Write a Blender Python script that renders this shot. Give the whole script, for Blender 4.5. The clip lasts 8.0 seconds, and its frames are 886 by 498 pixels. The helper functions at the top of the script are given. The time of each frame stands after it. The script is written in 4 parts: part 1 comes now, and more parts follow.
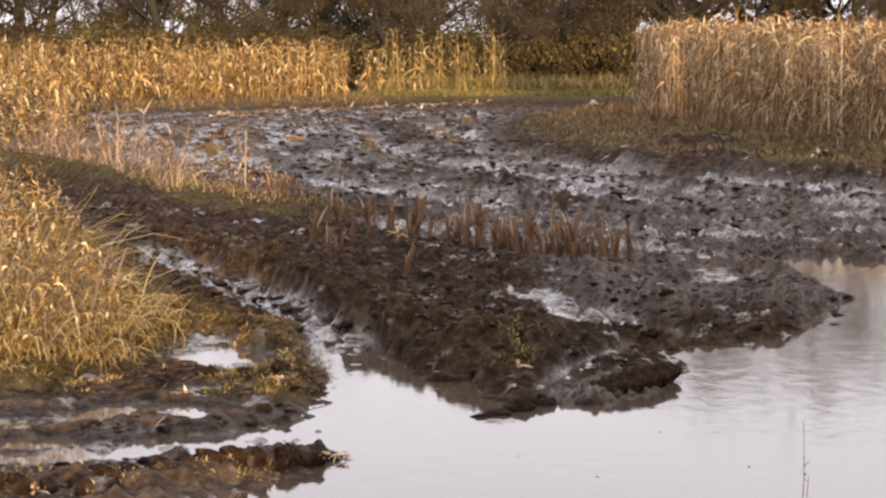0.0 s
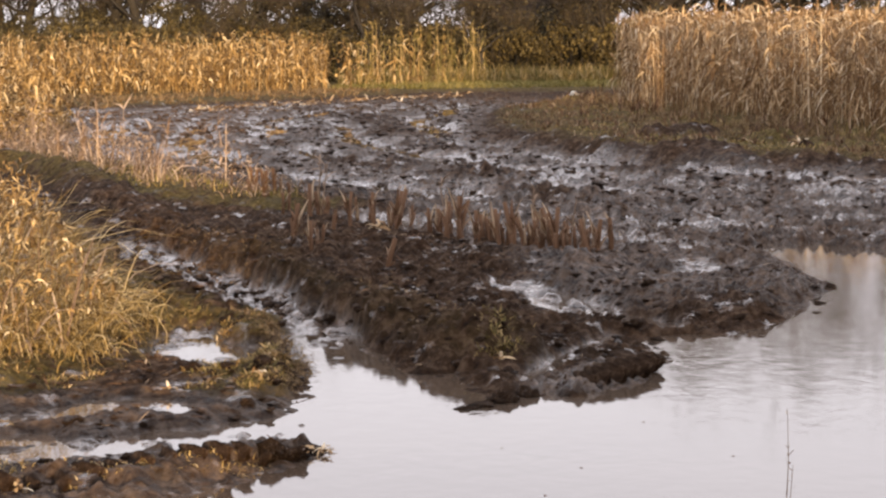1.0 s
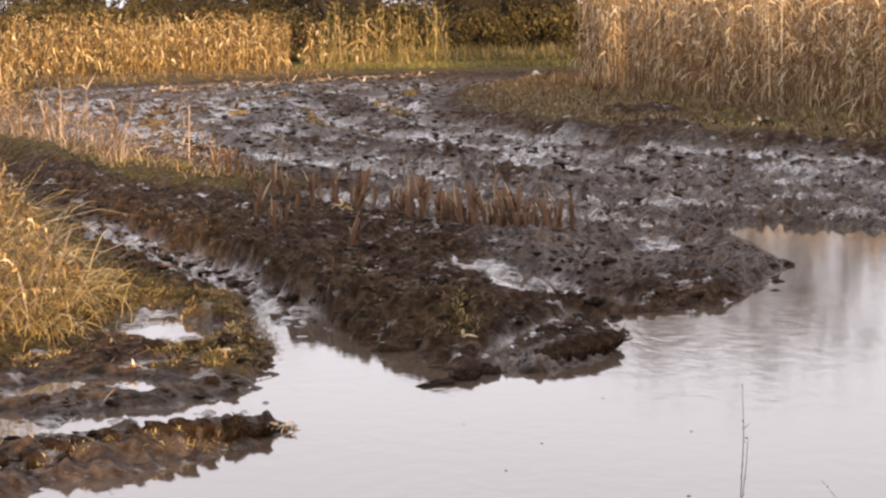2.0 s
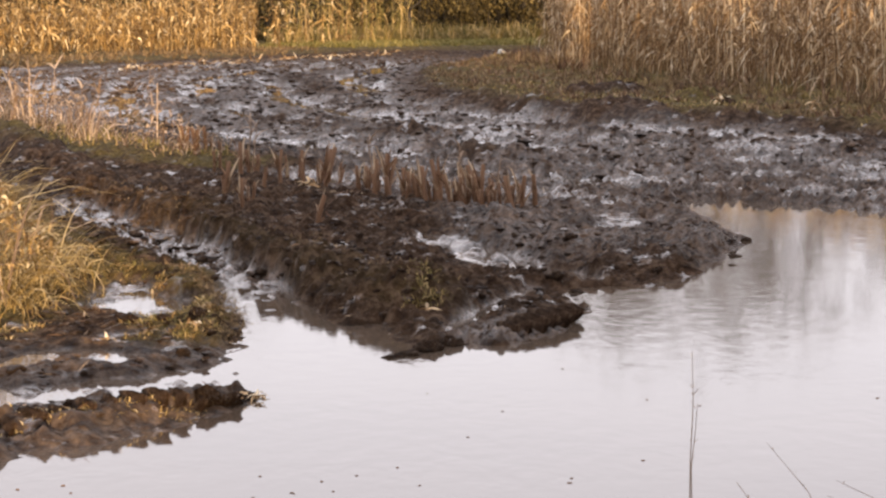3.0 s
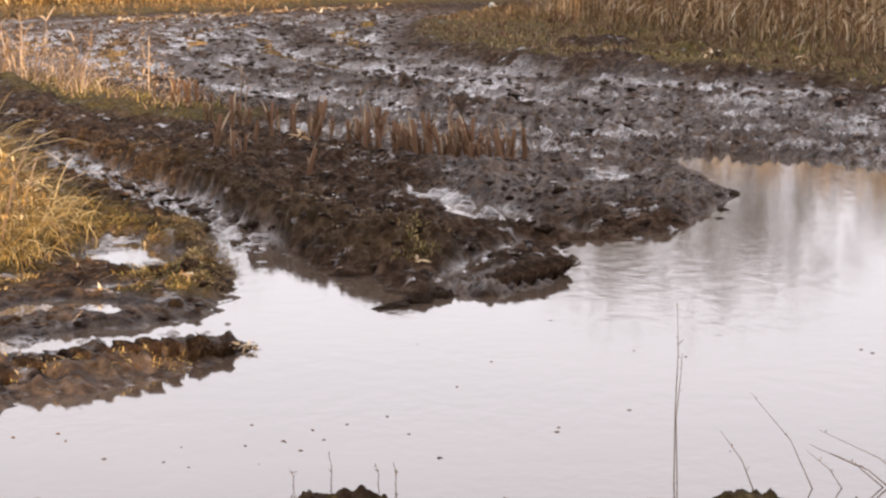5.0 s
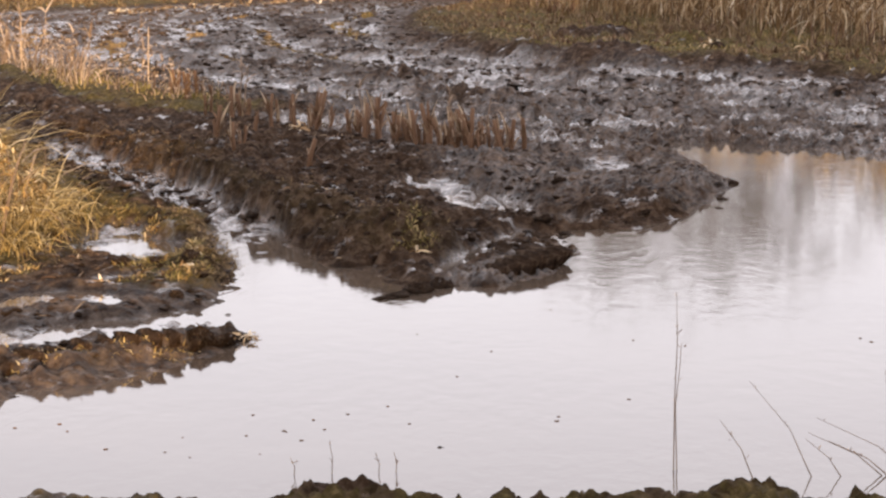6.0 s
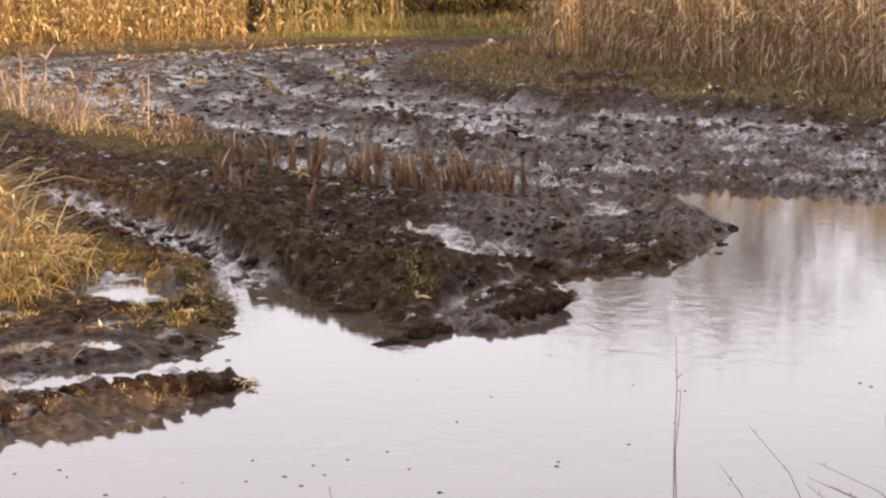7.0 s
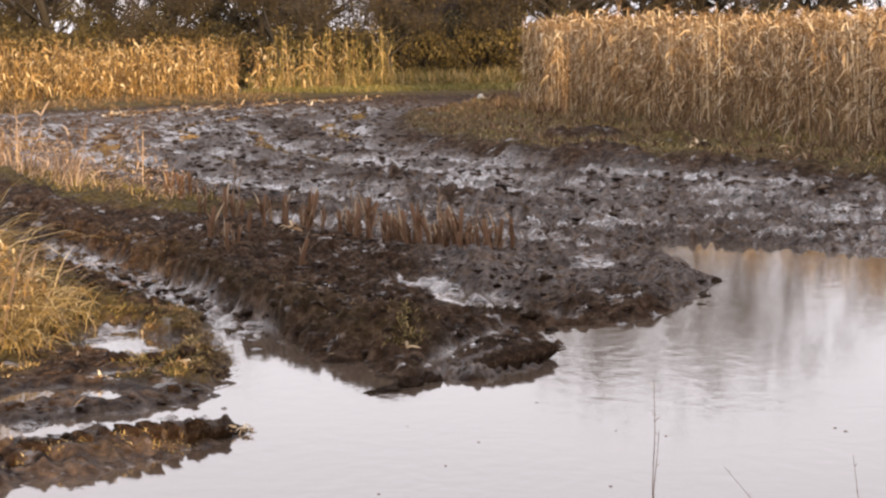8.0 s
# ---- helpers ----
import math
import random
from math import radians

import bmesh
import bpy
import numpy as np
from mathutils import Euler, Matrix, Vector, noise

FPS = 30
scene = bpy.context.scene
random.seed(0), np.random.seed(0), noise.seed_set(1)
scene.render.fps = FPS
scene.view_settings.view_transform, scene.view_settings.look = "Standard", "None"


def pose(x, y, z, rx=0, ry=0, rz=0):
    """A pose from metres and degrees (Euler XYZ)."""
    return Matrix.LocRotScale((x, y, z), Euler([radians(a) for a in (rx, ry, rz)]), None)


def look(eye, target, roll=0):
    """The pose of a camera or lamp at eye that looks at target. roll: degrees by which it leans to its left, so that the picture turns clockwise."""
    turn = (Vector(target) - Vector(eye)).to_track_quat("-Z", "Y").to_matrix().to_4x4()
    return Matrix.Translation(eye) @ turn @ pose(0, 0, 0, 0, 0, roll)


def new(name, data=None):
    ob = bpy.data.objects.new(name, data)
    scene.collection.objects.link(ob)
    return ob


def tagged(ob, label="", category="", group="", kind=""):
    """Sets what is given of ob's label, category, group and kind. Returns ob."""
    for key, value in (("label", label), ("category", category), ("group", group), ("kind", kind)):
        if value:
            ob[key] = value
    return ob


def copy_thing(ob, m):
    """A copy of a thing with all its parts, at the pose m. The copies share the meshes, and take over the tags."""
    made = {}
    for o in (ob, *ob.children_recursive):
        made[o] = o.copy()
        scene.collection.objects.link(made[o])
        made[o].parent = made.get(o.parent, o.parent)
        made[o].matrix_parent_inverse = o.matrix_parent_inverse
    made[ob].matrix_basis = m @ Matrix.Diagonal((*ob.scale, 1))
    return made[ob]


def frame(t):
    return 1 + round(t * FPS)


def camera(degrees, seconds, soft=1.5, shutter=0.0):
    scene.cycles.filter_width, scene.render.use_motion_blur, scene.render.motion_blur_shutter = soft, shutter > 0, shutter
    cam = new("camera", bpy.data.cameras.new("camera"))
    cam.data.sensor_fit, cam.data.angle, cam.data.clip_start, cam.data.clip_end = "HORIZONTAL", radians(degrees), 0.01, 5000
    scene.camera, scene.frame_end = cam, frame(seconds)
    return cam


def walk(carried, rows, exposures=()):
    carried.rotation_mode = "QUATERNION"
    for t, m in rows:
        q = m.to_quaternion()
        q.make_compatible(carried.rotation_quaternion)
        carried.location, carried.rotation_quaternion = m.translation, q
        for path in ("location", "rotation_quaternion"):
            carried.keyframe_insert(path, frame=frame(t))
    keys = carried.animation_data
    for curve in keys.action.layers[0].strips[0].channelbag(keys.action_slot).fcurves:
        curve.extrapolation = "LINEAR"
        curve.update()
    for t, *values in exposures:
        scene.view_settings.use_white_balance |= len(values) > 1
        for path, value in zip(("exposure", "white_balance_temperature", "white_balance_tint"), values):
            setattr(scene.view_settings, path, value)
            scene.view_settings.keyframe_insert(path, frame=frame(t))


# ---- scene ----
# camera
cam = camera(18.55, 8.0, soft=2.4)
# seconds, place in metres, degrees of pitch, roll and yaw
ROWS = [
    (0.00, -0.004, 0.510, 1.774, -4.235, -0.020, -0.009),
    (0.50, -0.004, 0.517, 1.774, -4.328, 0.315, -0.221),
    (1.00, -0.004, 0.527, 1.773, -4.400, 0.544, -0.441),
    (1.50, -0.001, 0.467, 1.777, -4.466, 0.649, -0.683),
    (1.70, -0.001, 0.467, 1.777, -4.628, 0.631, -0.904),
    (1.98, -0.001, 0.386, 1.781, -4.817, 0.616, -1.198),
    (2.25, -0.001, 0.214, 1.789, -4.949, 0.615, -1.450),
    (2.52, -0.001, 0.043, 1.798, -5.062, 0.616, -1.664),
    (2.80, -0.001, -0.039, 1.802, -5.194, 0.610, -1.840),
    (3.00, -0.001, -0.039, 1.802, -5.302, 0.599, -1.948),
    (3.50, -0.000, -0.063, 1.804, -5.527, 0.569, -2.094),
    (4.00, -0.001, -0.115, 1.807, -5.794, 0.518, -2.134),
    (4.50, -0.002, -0.161, 1.810, -6.037, 0.442, -2.131),
    (5.00, -0.002, -0.185, 1.812, -6.292, 0.452, -2.131),
    (5.20, -0.002, -0.185, 1.812, -6.381, 0.451, -2.131),
    (5.47, -0.002, -0.190, 1.812, -6.484, 0.479, -2.135),
    (5.75, -0.002, -0.204, 1.813, -6.528, 0.548, -2.144),
    (6.02, -0.003, -0.217, 1.814, -6.479, 0.617, -2.153),
    (6.30, -0.003, -0.223, 1.814, -6.298, 0.653, -2.156),
    (6.50, -0.003, -0.223, 1.814, -6.113, 0.657, -2.155),
    (7.00, -0.001, -0.228, 1.813, -5.525, 0.681, -2.154),
    (7.50, -0.003, -0.324, 1.818, -4.964, 0.694, -2.193),
    (8.00, -0.006, -0.672, 1.837, -4.374, 0.829, -2.352),
]
walk(cam, [(t, pose(x, y, z, 90 + pitch, roll, yaw)) for t, x, y, z, pitch, roll, yaw in ROWS],
     exposures=[(0.0, 0.15), (1.5, 0.17), (3.0, 0.25), (5.0, 0.32), (6.5, 0.30), (8.0, 0.18)])

# world, sun, exposure
SUN_UP, SUN_FROM = 2.4, 175.2   # degrees above the horizon; clockwise from ahead (+y)
world = bpy.data.worlds.new("sky")
scene.world = world
world.use_nodes = True
wn = world.node_tree
sky = wn.nodes.new("ShaderNodeTexSky")
sky.sky_type, sky.sun_disc = "NISHITA", False
sky.sun_elevation, sky.sun_rotation = radians(SUN_UP), radians(SUN_FROM)
sky.air_density, sky.dust_density, sky.ozone_density = 1.0, 2.5, 1.5
veil = wn.nodes.new("ShaderNodeMix")   # thin even cloud over the whole sky
veil.data_type = "RGBA"
veil.inputs[0].default_value = 0.8
veil.inputs[7].default_value = (12.1, 11.45, 12.2, 1)
wn.links.new(sky.outputs[0], veil.inputs[6])
wn.links.new(veil.outputs[2], wn.nodes["Background"].inputs[0])
wn.nodes["Background"].inputs[1].default_value = 0.13
sun_data = bpy.data.lights.new("sun", "SUN")
sun_data.energy, sun_data.angle, sun_data.color = 8.2, radians(0.8), (1.0, 0.70, 0.39)
sun = new("sun", sun_data)
sa, se = radians(SUN_FROM), radians(SUN_UP)
sun.matrix_world = look((math.sin(sa) * math.cos(se) * 200, math.cos(sa) * math.cos(se) * 200, math.sin(se) * 200), (0, 0, 0))

# materials
def tree_of(name):
    m = bpy.data.materials.new(name)
    m.use_nodes = True
    return m, m.node_tree, m.node_tree.nodes["Principled BSDF"]


def nd(nt, kind, **values):
    n = nt.nodes.new(kind)
    for key, value in values.items():
        n.inputs[key].default_value = value
    return n


def noise_at(nt, scale, detail=6.0, rough=0.6, stretch=(1, 1, 1)):
    co = nt.nodes.new("ShaderNodeTexCoord")
    mp = nd(nt, "ShaderNodeMapping", Scale=stretch)
    n = nd(nt, "ShaderNodeTexNoise", Scale=scale, Detail=detail, Roughness=rough)
    nt.links.new(co.outputs["Object"], mp.inputs["Vector"])
    nt.links.new(mp.outputs[0], n.inputs["Vector"])
    return n.outputs["Fac"]


def ramp(nt, fac, *stops):
    r = nt.nodes.new("ShaderNodeValToRGB")
    while len(r.color_ramp.elements) < len(stops):
        r.color_ramp.elements.new(0.5)
    for e, (at, c) in zip(r.color_ramp.elements, stops):
        e.position, e.color = at, (*c, 1) if len(c) == 3 else c
    nt.links.new(fac, r.inputs[0])
    return r.outputs[0]


def mixed(nt, fac, a, b, how="MIX"):
    m = nt.nodes.new("ShaderNodeMix")
    m.data_type, m.blend_type = "RGBA", how
    for value, slot in ((fac, 0), (a, 6), (b, 7)):
        if isinstance(value, (int, float)):
            m.inputs[slot].default_value = value
        elif isinstance(value, tuple):
            m.inputs[slot].default_value = (*value, 1)
        else:
            nt.links.new(value, m.inputs[slot])
    return m.outputs[2]


def bump(nt, bsdf, height, strength, distance):
    b = nd(nt, "ShaderNodeBump", Strength=strength, Distance=distance)
    nt.links.new(height, b.inputs["Height"])
    nt.links.new(b.outputs[0], bsdf.inputs["Normal"])


def attribute(nt, name):
    a = nt.nodes.new("ShaderNodeAttribute")
    a.attribute_name = name
    return a.outputs["Fac"]


def product(nt, a, b):
    m = nt.nodes.new("ShaderNodeMath")
    m.operation, m.use_clamp = "MULTIPLY", True
    nt.links.new(a, m.inputs[0])
    nt.links.new(b, m.inputs[1])
    return m.outputs[0]


def mud_material():
    m, nt, b = tree_of("wet_mud")
    fine, wide = noise_at(nt, 11, 8, 0.7, (1, 0.7, 1)), noise_at(nt, 1.6, 5)
    earth = ramp(nt, fine, (0.36, (0.016, 0.009, 0.006)), (0.5, (0.060, 0.038, 0.024)), (0.64, (0.138, 0.100, 0.072)))
    pale = ramp(nt, wide, (0.35, (0.65, 0.62, 0.60)), (0.65, (1.2, 1.1, 1.0)))
    earth = mixed(nt, 1.0, earth, pale, "MULTIPLY")
    sward = ramp(nt, noise_at(nt, 16, 8, 0.7), (0.34, (0.030, 0.022, 0.008)), (0.5, (0.105, 0.080, 0.026)), (0.68, (0.27, 0.20, 0.085)))
    patch = product(nt, ramp(nt, noise_at(nt, 5.0, 8, 0.7), (0.38, (0, 0, 0)), (0.52, (1, 1, 1))), attribute(nt, "turf"))
    nt.links.new(mixed(nt, patch, earth, sward), b.inputs["Base Color"])
    pools = ramp(nt, noise_at(nt, 4, 6, 0.65), (0.33, (1, 1, 1)), (0.40, (0, 0, 0)))
    smear = product(nt, ramp(nt, noise_at(nt, 22, 8, 0.74, (0.6, 1, 1)), (0.42, (0, 0, 0)), (0.49, (1, 1, 1))), attribute(nt, "soak"))
    film = mixed(nt, patch, mixed(nt, 1.0, pools, smear, "LIGHTEN"), (0, 0, 0))
    for slot, dry, soaked in (("Roughness", 0.85, 0.12), ("Specular IOR Level", 0.06, 1.0), ("Coat Weight", 0.0, 0.35)):
        r = nd(nt, "ShaderNodeMapRange")
        nt.links.new(film, r.inputs["Value"])
        r.inputs["To Min"].default_value, r.inputs["To Max"].default_value = dry, soaked
        nt.links.new(r.outputs[0], b.inputs[slot])
    calm = nd(nt, "ShaderNodeMapRange")
    nt.links.new(film, calm.inputs["Value"])
    calm.inputs["To Min"].default_value, calm.inputs["To Max"].default_value = 1.0, 0.22
    b.inputs["Coat Roughness"].default_value, b.inputs["Coat IOR"].default_value = 0.1, 1.4
    grain = mixed(nt, 0.35, noise_at(nt, 13, 9, 0.72, (1, 0.6, 1)), noise_at(nt, 60, 6, 0.7))
    bump(nt, b, grain, 1.0, 0.09)
    nt.links.new(calm.outputs[0], b.inputs["Normal"].links[0].from_node.inputs["Strength"])
    return m


def water_material():
    m, nt, b = tree_of("muddy_water")
    c = ramp(nt, noise_at(nt, 0.5, 4), (0.3, (0.078, 0.057, 0.042)), (0.7, (0.105, 0.080, 0.060)))
    nt.links.new(c, b.inputs["Base Color"])
    b.inputs["IOR"].default_value = 1.333
    b.inputs["Specular IOR Level"].default_value = 1.0
    b.inputs["Roughness"].default_value = 0.045
    calm = ramp(nt, noise_at(nt, 0.7, 4, 0.6, (0.6, 1.3, 1)), (0.40, (0.045, 0.045, 0.045)), (0.66, (0.12, 0.12, 0.12)))
    bump(nt, b, noise_at(nt, 9, 4, 0.55, (1, 0.45, 1)), 0.06, 0.02)
    nt.links.new(calm, b.inputs["Normal"].links[0].from_node.inputs["Strength"])
    return m


def plant_material(name, *stops, rough=0.75, through_light=0.25):
    """Dry or green leaf: colour varies from leaf to leaf and along it."""
    m, nt, b = tree_of(name)
    geo = nt.nodes.new("ShaderNodeNewGeometry")
    c = ramp(nt, geo.outputs["Random Per Island"], *stops)
    shade = ramp(nt, noise_at(nt, 9, 4), (0.3, (0.65, 0.62, 0.58)), (0.7, (1.2, 1.2, 1.2)))
    c = mixed(nt, 1.0, c, shade, "MULTIPLY")
    nt.links.new(c, b.inputs["Base Color"])
    b.inputs["Roughness"].default_value = rough
    b.inputs["Specular IOR Level"].default_value = 0.3
    if through_light:
        tr = nt.nodes.new("ShaderNodeBsdfTranslucent")
        nt.links.new(c, tr.inputs[0])
        mx = nd(nt, "ShaderNodeMixShader", Fac=through_light)
        nt.links.new(b.outputs[0], mx.inputs[1])
        nt.links.new(tr.outputs[0], mx.inputs[2])
        nt.links.new(mx.outputs[0], nt.nodes["Material Output"].inputs[0])
    return m


MUD = mud_material()
WATER = water_material()
STRAW = plant_material("dry_maize_leaf", (0.0, (0.08, 0.043, 0.019)), (0.35, (0.22, 0.130, 0.058)), (0.65, (0.40, 0.26, 0.130)), (0.86, (0.66, 0.50, 0.30)), (0.97, (0.85, 0.74, 0.55)))
HAY = plant_material("dry_grass", (0.0, (0.07, 0.045, 0.014)), (0.25, (0.17, 0.11, 0.032)), (0.5, (0.33, 0.22, 0.07)), (0.75, (0.50, 0.36, 0.14)), (0.95, (0.68, 0.54, 0.30)))
GOLD = plant_material("golden_leaf", (0.0, (0.07, 0.04, 0.014)), (0.38, (0.185, 0.112, 0.042)), (0.70, (0.37, 0.24, 0.092)), (0.90, (0.60, 0.43, 0.20)), (0.97, (0.82, 0.68, 0.44)))
TURF = plant_material("rough_grass", (0.0, (0.10, 0.085, 0.026)), (0.4, (0.18, 0.145, 0.042)), (0.7, (0.33, 0.235, 0.085)), (0.95, (0.50, 0.37, 0.18)))
GREEN = plant_material("green_grass", (0.0, (0.10, 0.092, 0.026)), (0.5, (0.19, 0.165, 0.045)), (0.95, (0.33, 0.27, 0.10)))
STUB = plant_material("stubble_stalk", (0.0, (0.040, 0.019, 0.011)), (0.45, (0.120, 0.060, 0.031)), (0.8, (0.23, 0.135, 0.075)), (0.97, (0.46, 0.35, 0.23)), through_light=0.1)
WEED = plant_material("dead_weed", (0.0, (0.11, 0.070, 0.046)), (0.5, (0.24, 0.165, 0.112)), (0.95, (0.50, 0.39, 0.29)))
SHRUB = plant_material("shrub_leaf", (0.0, (0.026, 0.021, 0.012)), (0.5, (0.060, 0.050, 0.024)), (0.9, (0.13, 0.105, 0.045)))
AUTUMN = plant_material("autumn_leaf", (0.0, (0.026, 0.022, 0.012)), (0.5, (0.058, 0.048, 0.024)), (0.9, (0.115, 0.092, 0.044)))
OLIVE = plant_material("hedge_leaf", (0.0, (0.038, 0.029, 0.013)), (0.45, (0.075, 0.058, 0.024)), (0.8, (0.125, 0.098, 0.038)), (0.97, (0.20, 0.155, 0.065)))
BRUSH = plant_material("brown_dead_grass", (0.0, (0.08, 0.050, 0.027)), (0.5, (0.17, 0.112, 0.056)), (0.95, (0.32, 0.225, 0.115)))
TWIG = plant_material("twig", (0.0, (0.030, 0.024, 0.016)), (1.0, (0.075, 0.058, 0.038)), through_light=0)
BARK = plant_material("bark", (0.0, (0.017, 0.014, 0.011)), (1.0, (0.034, 0.028, 0.021)), through_light=0)
EVERGREEN = plant_material("evergreen_leaf", (0.0, (0.03, 0.045, 0.015)), (1.0, (0.07, 0.09, 0.03)), through_light=0)


# shapes: numpy helpers
RNG = np.random.default_rng(7)


def value_noise(x, y, seed=0):
    xi, yi = np.floor(x).astype(np.int64), np.floor(y).astype(np.int64)
    fx, fy = x - xi, y - yi
    fx, fy = fx * fx * (3 - 2 * fx), fy * fy * (3 - 2 * fy)

    def lattice(i, j):
        n = (i * 374761393 + j * 668265263 + seed * 982451653) & 0x7FFFFFFF
        n = ((n ^ (n >> 13)) * 1274126177) & 0x7FFFFFFF
        return ((n ^ (n >> 16)) & 0xFFFF) / 65535.0

    a, b, c, d = lattice(xi, yi), lattice(xi + 1, yi), lattice(xi, yi + 1), lattice(xi + 1, yi + 1)
    return (a * (1 - fx) + b * fx) * (1 - fy) + (c * (1 - fx) + d * fx) * fy * 1.0


def fbm(x, y, seed=0, octaves=4, gain=0.55):
    total, amp, norm = 0, 1.0, 0
    for o in range(octaves):
        total = total + amp * (value_noise(x * 2 ** o + 17 * o, y * 2 ** o - 9 * o, seed + o) * 2 - 1)
        norm += amp
        amp *= gain
    return total / norm


def clods(x, y, seed, octaves=3):
    """Lumpy noise with sharp creases between rounded lumps, 0 to 1."""
    total, amp, norm = 0, 1.0, 0
    for o in range(octaves):
        total = total + amp * np.abs(value_noise(x * 2 ** o + 31 * o, y * 2 ** o + 11 * o, seed + o) * 2 - 1)
        norm += amp
        amp *= 0.5
    return total / norm


def to_line(x, y, line):
    best = np.full(x.shape, 1e9)
    for (ax, ay), (bx, by) in zip(line[:-1], line[1:]):
        vx, vy = bx - ax, by - ay
        t = np.clip(((x - ax) * vx + (y - ay) * vy) / (vx * vx + vy * vy), 0, 1)
        best = np.minimum(best, (x - ax - t * vx) ** 2 + (y - ay - t * vy) ** 2)
    return np.sqrt(best)


def to_area(x, y, pts):
    """Distance to an outline, negative inside."""
    inside = np.zeros(x.shape, bool)
    for (ax, ay), (bx, by) in zip(pts, pts[1:] + pts[:1]):
        if ay != by:
            inside ^= ((ay > y) != (by > y)) & (x < (bx - ax) * (y - ay) / (by - ay) + ax)
    d = to_line(x, y, pts + pts[:1])
    return np.where(inside, -d, d)


def smooth(a, b, v):
    t = np.clip((v - a) / (b - a), 0, 1)
    return t * t * (3 - 2 * t)


# plan of the land, metres
POND = [(-0.58, 16.9), (-0.27, 15.6), (0.22, 14.5), (0.34, 14.05), (0.62, 13.92), (0.9, 14.02), (1.1, 14.55), (1.29, 15.25), (1.2, 16.5), (1.61, 16.7), (2.18, 17.4), (2.47, 18.5),
        (2.84, 19.9), (2.78, 21.4), (2.8, 23.8), (3.7, 23.3), (4.5, 21.8), (7, 19.5), (11, 15), (11, 8.2), (1.9, 8.45), (1.3, 8.5), (1.0, 8.35), (0.2, 8.45), (0.0, 8.62), (-0.3, 8.66), (-0.5, 8.4), (-1.6, 8.6),
        (-1.8, 9.9), (-0.98, 11.05), (-0.58, 11.75), (-0.4, 12.2), (-0.6, 12.5), (-0.85, 12.8), (-0.67, 13.45), (-0.56, 14.1), (-0.68, 15.5), (-0.76, 16.6)]
RUT = [(-12, 52), (-6.43, 40.6), (-4.82, 34.3), (-3.1, 26.2), (-2.2, 22.6), (-1.93, 21.6), (-1.2, 19.3), (-0.74, 17.4), (-0.5, 15.6)]
SMEARS = [[(1.7, 22.1), (2.05, 21.75)], [(2.0, 20.9), (2.3, 21.3)], [(1.45, 19.6), (1.9, 19.2)], [(1.4, 23.4), (2.4, 23.0)], [(-0.75, 20.0), (-0.45, 19.8)], [(-1.0, 26.6), (-0.3, 26.0)]]
SHALLOWS = [([(-1.22, 14.5), (-0.98, 14.55)], 0.3), ([(-2.0, 13.25), (-1.74, 13.36), (-1.49, 13.7), (-1.18, 13.5)], 0.42),
            ([(-2.6, 12.4), (-1.8, 12.6)], 0.34), ([(-1.75, 12.1), (-1.31, 12.4), (-1.0, 12.62), (-0.7, 12.9)], 0.46)]   # water lying on the low bank
STREAKS = [[(0.5, 20.3), (0.59, 19.87), (0.84, 19.02), (1.1, 18.0)], [(1.0, 18.3), (1.2, 17.6), (1.4, 17.1)], [(1.98, 21.5), (2.25, 21.5)]]
GAP = [(0.52, 14.55), (0.66, 15.1), (0.88, 15.85), (1.12, 16.6)]   # narrow wet gap behind the upturned slab
RIDGES = [([(-8, 44), (-4.4, 34.5), (-2.05, 24.0), (-1.28, 20.9), (-0.75, 18.8), (-0.2, 16.85), (0.35, 15.4)], 0.27, 0.23),
          ([(0.75, 14.25), (0.95, 14.6), (1.1, 15.0)], 0.13, 0.012),
          ([(0.9, 19.6), (1.5, 18.2), (1.95, 17.8), (2.3, 18.5), (2.6, 19.6)], 0.33, 0.085),
          ([(-1.0, 25.9), (-0.41, 24.0), (0.21, 22.7), (0.74, 22.0), (1.34, 21.5), (2.3, 21.6)], 0.5, 0.09),
          ([(-3.0, 22.0), (-1.68, 18.4), (-1.0, 16.7), (-0.78, 15.4), (-0.78, 14.3)], 0.20, 0.075),
          ([(-2.6, 14.6), (-2.3, 16.0), (-2.0, 17.0)], 0.5, 0.14),
          ([(-0.45, 12.1), (-0.68, 11.9), (-1.0, 11.6), (-1.5, 11.2), (-2.4, 10.7)], 0.13, 0.08),
          ([(-0.8, 13.2), (-1.3, 13.15), (-2.4, 13.05)], 0.14, 0.035),
          ([(-6.5, 41.1), (-4.7, 36.7), (-3.17, 32.4), (-1.44, 29.25)], 0.7, 0.09),
          ([(2.7, 39.6), (3.3, 38.0), (4.2, 36.4)], 0.34, 0.26), ([(3.95, 45.4), (4.5, 45.2)], 0.3, 0.30), ([(4.8, 36.6), (5.6, 34.6)], 0.35, 0.12), ([(5.2, 42.6), (5.5, 42.4)], 0.25, 0.2),
          ([(1.5, 46.8), (2.0, 45.0), (2.8, 41.0)], 0.3, 0.08)]
